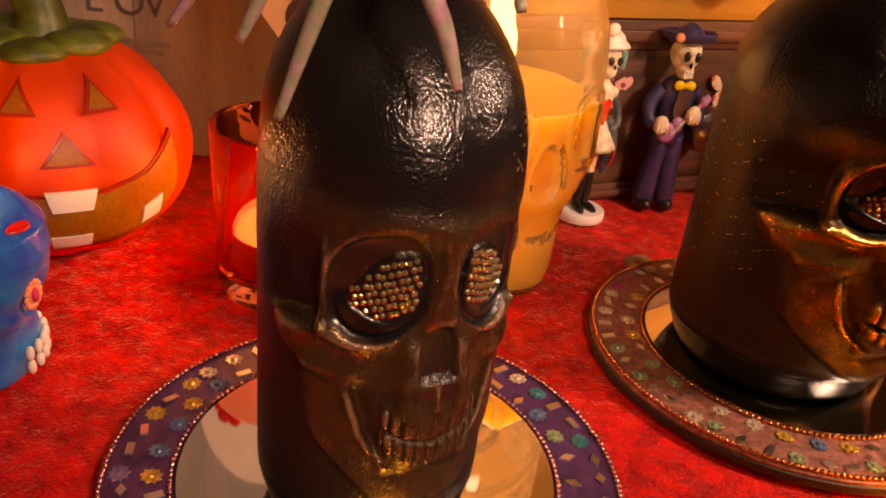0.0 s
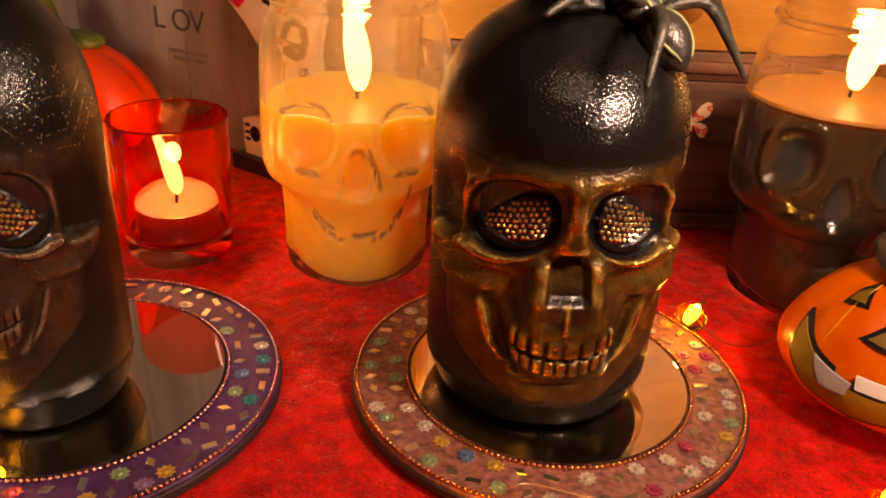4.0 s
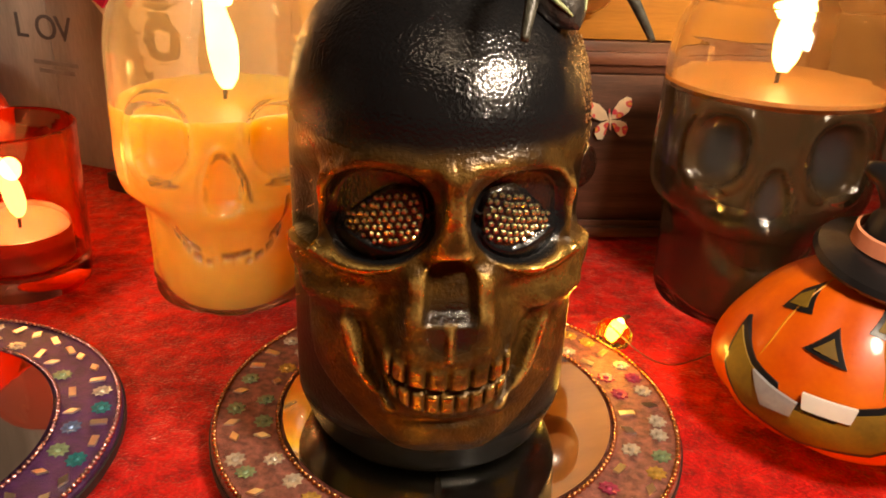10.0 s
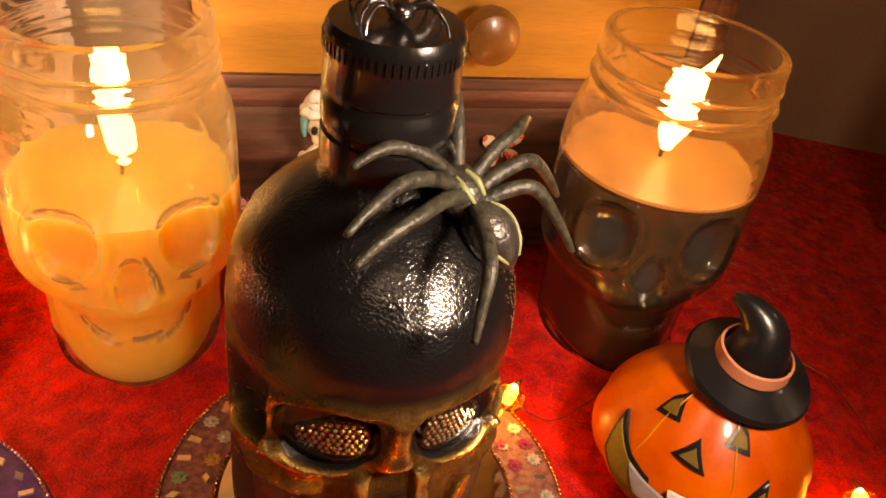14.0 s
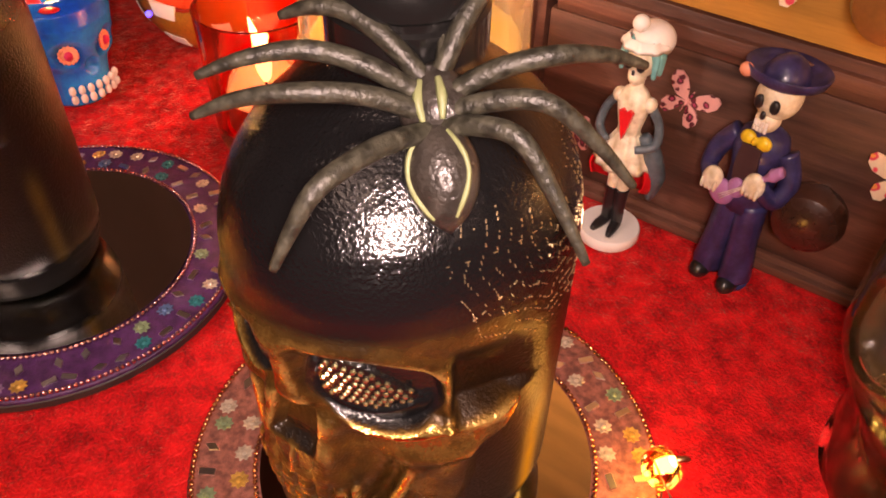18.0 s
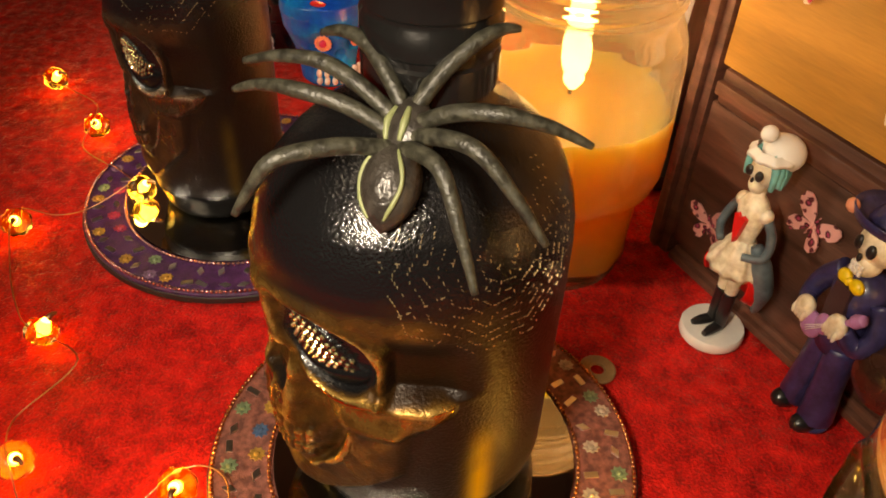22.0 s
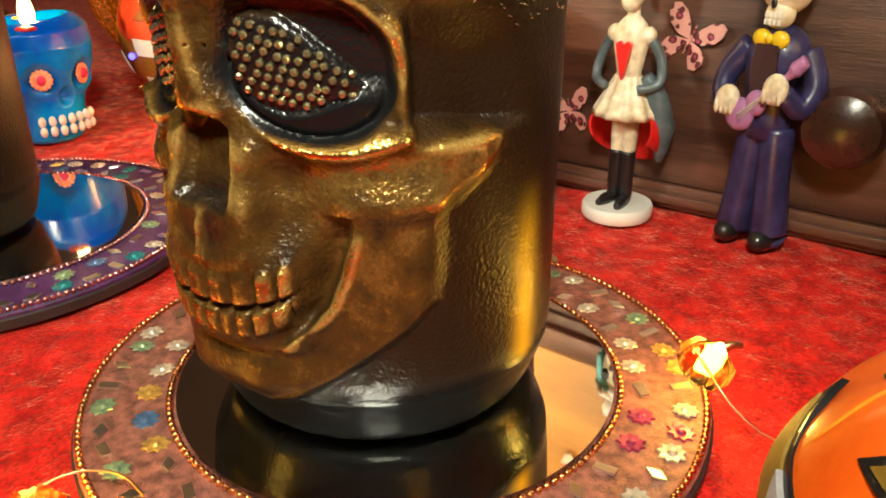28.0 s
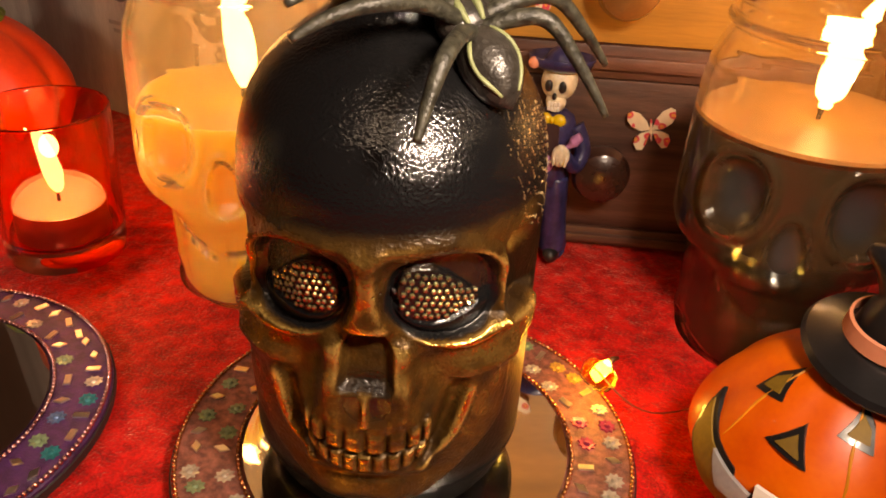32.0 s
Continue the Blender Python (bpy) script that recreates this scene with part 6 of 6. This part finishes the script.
    for k in range(15):
        a = math.pi * (k / 14) * 1.24 - math.pi * 0.12
        x, y = 0.0070 * math.cos(a), 0.0070 * math.sin(a) - 0.0008
        hair.tube([(x * 0.5, y * 0.5 - 0.001, 0.0895), (x, y, 0.0850), (x * 1.04, y * 1.02, 0.0775 + 0.0012 * (k % 2))], [0.0017, 0.0016, 0.0009], 8)
    p("hair", hair, TEAL, "teal bobbed hair")
    p("cap", S().ball((0.0010, 0.0034, 0.0886), (0.0084, 0.0078, 0.0066), 24, 14).ball((-0.0022, -0.0030, 0.0958), (0.0032, 0.0032, 0.0030), 16, 10).lathe([(0.0070, 0.0890), (0.0092, 0.0876), (0.0088, 0.0890), (0.0066, 0.0908)], 40, None, lambda a, z: 1 + 0.05 * math.cos(9 * a)), WHITE_PAINT, "white maid's cap")


def musician():
    g = thing("skeleton_musician_figurine", pose(0.1220, 0.3850, 0, 0, 0, 12) @ Matrix.Diagonal((0.82, 0.88, 0.985, 1)), "painted skeleton musician in navy suit and hat with lilac guitar", "figurine")

    def p(name, s, material, label="", angle=180):
        return part(name, s, material, g, label, None, angle)
    for s in (-1, 1):
        p("shoe", S().ball((s * 0.0072, -0.0042, 0.0038), (0.0046, 0.0062, 0.0038), 18, 12), BLACK_PAINT, "round black shoe")
        p("trouser_leg", S().tube([(s * 0.0042, 0, 0.040), (s * 0.0056, 0, 0.022), (s * 0.0068, 0.0004, 0.0068), (s * 0.0070, 0.0004, 0.0050)], [0.0064, 0.0062, 0.0072, 0.0066], 18), NAVY, "navy flared trouser leg")
        p("eye_socket", S().ball((s * 0.0033, -0.0083, 0.0812), (0.0021, 0.0014, 0.0025), 12, 8), BLACK_PAINT)
    p("jacket", S().lathe([(0, 0.036), (0.0092, 0.0365), (0.0098, 0.042), (0.0100, 0.052), (0.0118, 0.061), (0.0095, 0.0672), (0.0050, 0.0700), (0, 0.0705)], 40, Matrix.Diagonal((1, 0.76, 1, 1))), NAVY, "navy jacket")
    p("arm", S().tube([(-0.0108, 0, 0.0635), (-0.0165, -0.002, 0.0560), (-0.0170, -0.0055, 0.0490), (-0.0125, -0.0085, 0.0478)], [0.0042, 0.0042, 0.0036, 0.0030], 14), NAVY)
    p("arm", S().tube([(0.0108, 0, 0.0635), (0.0158, -0.001, 0.0540), (0.0140, -0.0055, 0.0480), (0.0090, -0.0095, 0.0525)], [0.0042, 0.0042, 0.0036, 0.0030], 14), NAVY)
    for c in ((-0.0112, -0.0105, 0.0478), (0.0070, -0.0115, 0.0535)):
        h = S().ball(c, (0.0046, 0.0034, 0.0048), 14, 10)
        for k in range(4):
            h.ball((c[0] - 0.0028 + 0.0019 * k, c[1] - 0.0020, c[2] - 0.0016), (0.0010, 0.0013, 0.0026), 8, 6)
        p("skeleton_hand", h, CREAM)
    p("guitar_body", S().ball((-0.0062, -0.0096, 0.0440), (0.0058, 0.0024, 0.0052), 22, 10).ball((-0.0005, -0.0096, 0.0482), (0.0040, 0.0022, 0.0040), 18, 10), LILAC, "lilac guitar")
    p("guitar_neck", S().tube([(0.001, -0.0104, 0.0492), (0.0100, -0.0104, 0.0575), (0.0125, -0.0104, 0.0600), (0.0155, -0.0104, 0.0628)], [0.0013, 0.0012, 0.0026, 0.0020], 10), LILAC)
    for k in range(3):
        p("guitar_string", S().tube([(-0.0060 + 0.0006 * k, -0.0124, 0.0440 - 0.0006 * k), (0.0100, -0.0118, 0.0575)], 0.00018, 5), WHITE_PAINT)
    p("skull", S().ball((0, 0, 0.0815), (0.0088, 0.0088, 0.0082), 26, 18).ball((0, -0.0032, 0.0738), (0.0050, 0.0050, 0.0046), 20, 12), CREAM, "bone-coloured skull")
    p("nose", S().ball((0, -0.0088, 0.0772), (0.0012, 0.0008, 0.0016), 8, 6), BLACK_PAINT)
    teeth = S()
    for r in range(2):
        for k in range(4):
            teeth.box((0.0013, 0.0010, 0.0018), (-0.0024 + 0.0016 * k, -0.0082 + 0.0002 * abs(k - 1.5), 0.0718 + 0.0021 * r), 0.0003)
    p("teeth", teeth, WHITE_PAINT, "", 40)
    for s in (-1, 1):
        p("bow_loop", S().ball((s * 0.0034, -0.0072, 0.0670), (0.0034, 0.0020, 0.0026), 14, 10), YELLOW, "yellow bow tie")
    p("bow_knot", S().ball((0, -0.0080, 0.0670), (0.0014, 0.0016, 0.0016), 10, 8), YELLOW)
    p("hat_brim", S().lathe([(0, 0.0866), (0.0098, 0.0864), (0.0140, 0.0884), (0.0153, 0.0915), (0.0149, 0.0920), (0.0134, 0.0897), (0.0096, 0.0882), (0, 0.0884)], 48, pose(0, 0, 0.088, -4, 0, 0) @ pose(0, 0, -0.088), lambda a, z: 1 + 0.06 * math.cos(2 * a)), NAVY, "navy broad upturned hat brim")
    p("hat_crown", S().lathe([(0.0090, 0.0880), (0.0084, 0.0905), (0.0060, 0.0935), (0.0028, 0.0957), (0, 0.0962)], 32), NAVY)
    p("waistcoat", S().slab([(-0.0040, 0.0655), (0.0040, 0.0655), (0.0050, 0.0560), (0.0030, 0.0470), (-0.0030, 0.0470), (-0.0050, 0.0560)], -0.0092, -0.0074), mat("brown_waistcoat", (0.055, 0.028, 0.030), 0.4), "brown waistcoat front", 30)
    p("hat_badge", S().ball((-0.0112, -0.0098, 0.0902), (0.0028, 0.0020, 0.0024), 14, 10), PEACH, "orange hat badge")


lady()
musician()


# ---- fairy lights ----
BULBS = [(-0.0615, 0.0865, 10), (0.0030, 0.1225, 80), (0.1500, 0.1715, 0), (0.1790, 0.3010, 60), (0.2515, 0.2290, 90), (0.3050, 0.2880, 30), (0.3180, 0.2960, 120), (0.1405, 0.1155, 50),
         (0.0882, 0.1055, 140), (0.0175, 0.0745, 15), (-0.1080, 0.0480, 70)]
SHELL = S().lathe([(0, 0.0012), (0.0030, 0.0004), (0.0058, 0.0022), (0.0066, 0.0052), (0.0056, 0.0082), (0.0024, 0.0096), (0, 0.0090)], 40, None, lambda a, z: 1 - 0.10 * abs(math.cos(4 * a)) ** 4).mesh("pumpkin_shell", 180)
CORE = S().ball((0, 0, 0.0072), (0.0021, 0.0021, 0.0040), 14, 10).mesh("led", 180)
SOCKET = S().tube([(0, 0, 0.009), (0.0010, 0, 0.0118), (0.0030, 0, 0.0130)], [0.0016, 0.0010, 0.0006], 8).mesh("socket", 180)


def fairy_bulb(x, y, turn, z=0.0):
    t = thing("fairy_light", pose(x, y, z, 0, 0, turn) @ pose(0, 0, 0.0022, 0, 38, 0), "glowing amber pumpkin-shaped fairy light on a thin wire", "fairy light", "string of fairy lights")
    ob = part("shell", SHELL, LEDSHELL, t, "translucent amber pumpkin shell")
    ob.visible_shadow = False
    part("led", CORE, LED, t, "glowing warm LED")
    part("socket", SOCKET, WIRE, t)
    return t


for x, y, turn in BULBS:
    on_plate = math.hypot(x - PLATE_A[0], y - PLATE_A[1]) < 0.07 or math.hypot(x - PLATE_B[0], y - PLATE_B[1]) < 0.07
    fairy_bulb(x, y, turn, 0.0058 if on_plate else 0.0)
lines = (((-0.108, 0.048, 0.004), (-0.09, 0.075, 0.002), (-0.0615, 0.0865, 0.010), (-0.045, 0.083, 0.003), (-0.03, 0.098, 0.003), (-0.020, 0.106, 0.008), (0.003, 0.1225, 0.016)),
         ((0.003, 0.1225, 0.016), (0.012, 0.105, 0.008), (0.010, 0.088, 0.002), (0.0175, 0.0745, 0.010), (0.045, 0.080, 0.002), (0.070, 0.092, 0.003), (0.0882, 0.1055, 0.010), (0.105, 0.128, 0.012), (0.122, 0.110, 0.002), (0.1405, 0.1155, 0.010)),
         ((0.1405, 0.1155, 0.010), (0.165, 0.130, 0.002), (0.168, 0.150, 0.002), (0.1500, 0.1715, 0.010), (0.152, 0.186, 0.010), (0.172, 0.192, 0.008), (0.200, 0.205, 0.002), (0.230, 0.215, 0.002), (0.2515, 0.229, 0.010)),
         ((0.2515, 0.229, 0.010), (0.275, 0.235, 0.002), (0.295, 0.250, 0.002), (0.312, 0.268, 0.006), (0.3050, 0.288, 0.010), (0.318, 0.296, 0.011), (0.330, 0.300, 0.003), (0.335, 0.330, 0.002), (0.320, 0.372, 0.002)),
         ((0.1790, 0.301, 0.016), (0.200, 0.306, 0.003), (0.228, 0.340, 0.002), (0.268, 0.372, 0.002), (0.300, 0.380, 0.002), (0.320, 0.372, 0.002)))
cable = thing("wire_run", Matrix(), "thin copper wire of the fairy lights lying on the velvet", "wire")
for pts in lines:
    part("wire", S().tube(pts, 0.00028, 6, smooth=8), WIRE, cable, angle=180)
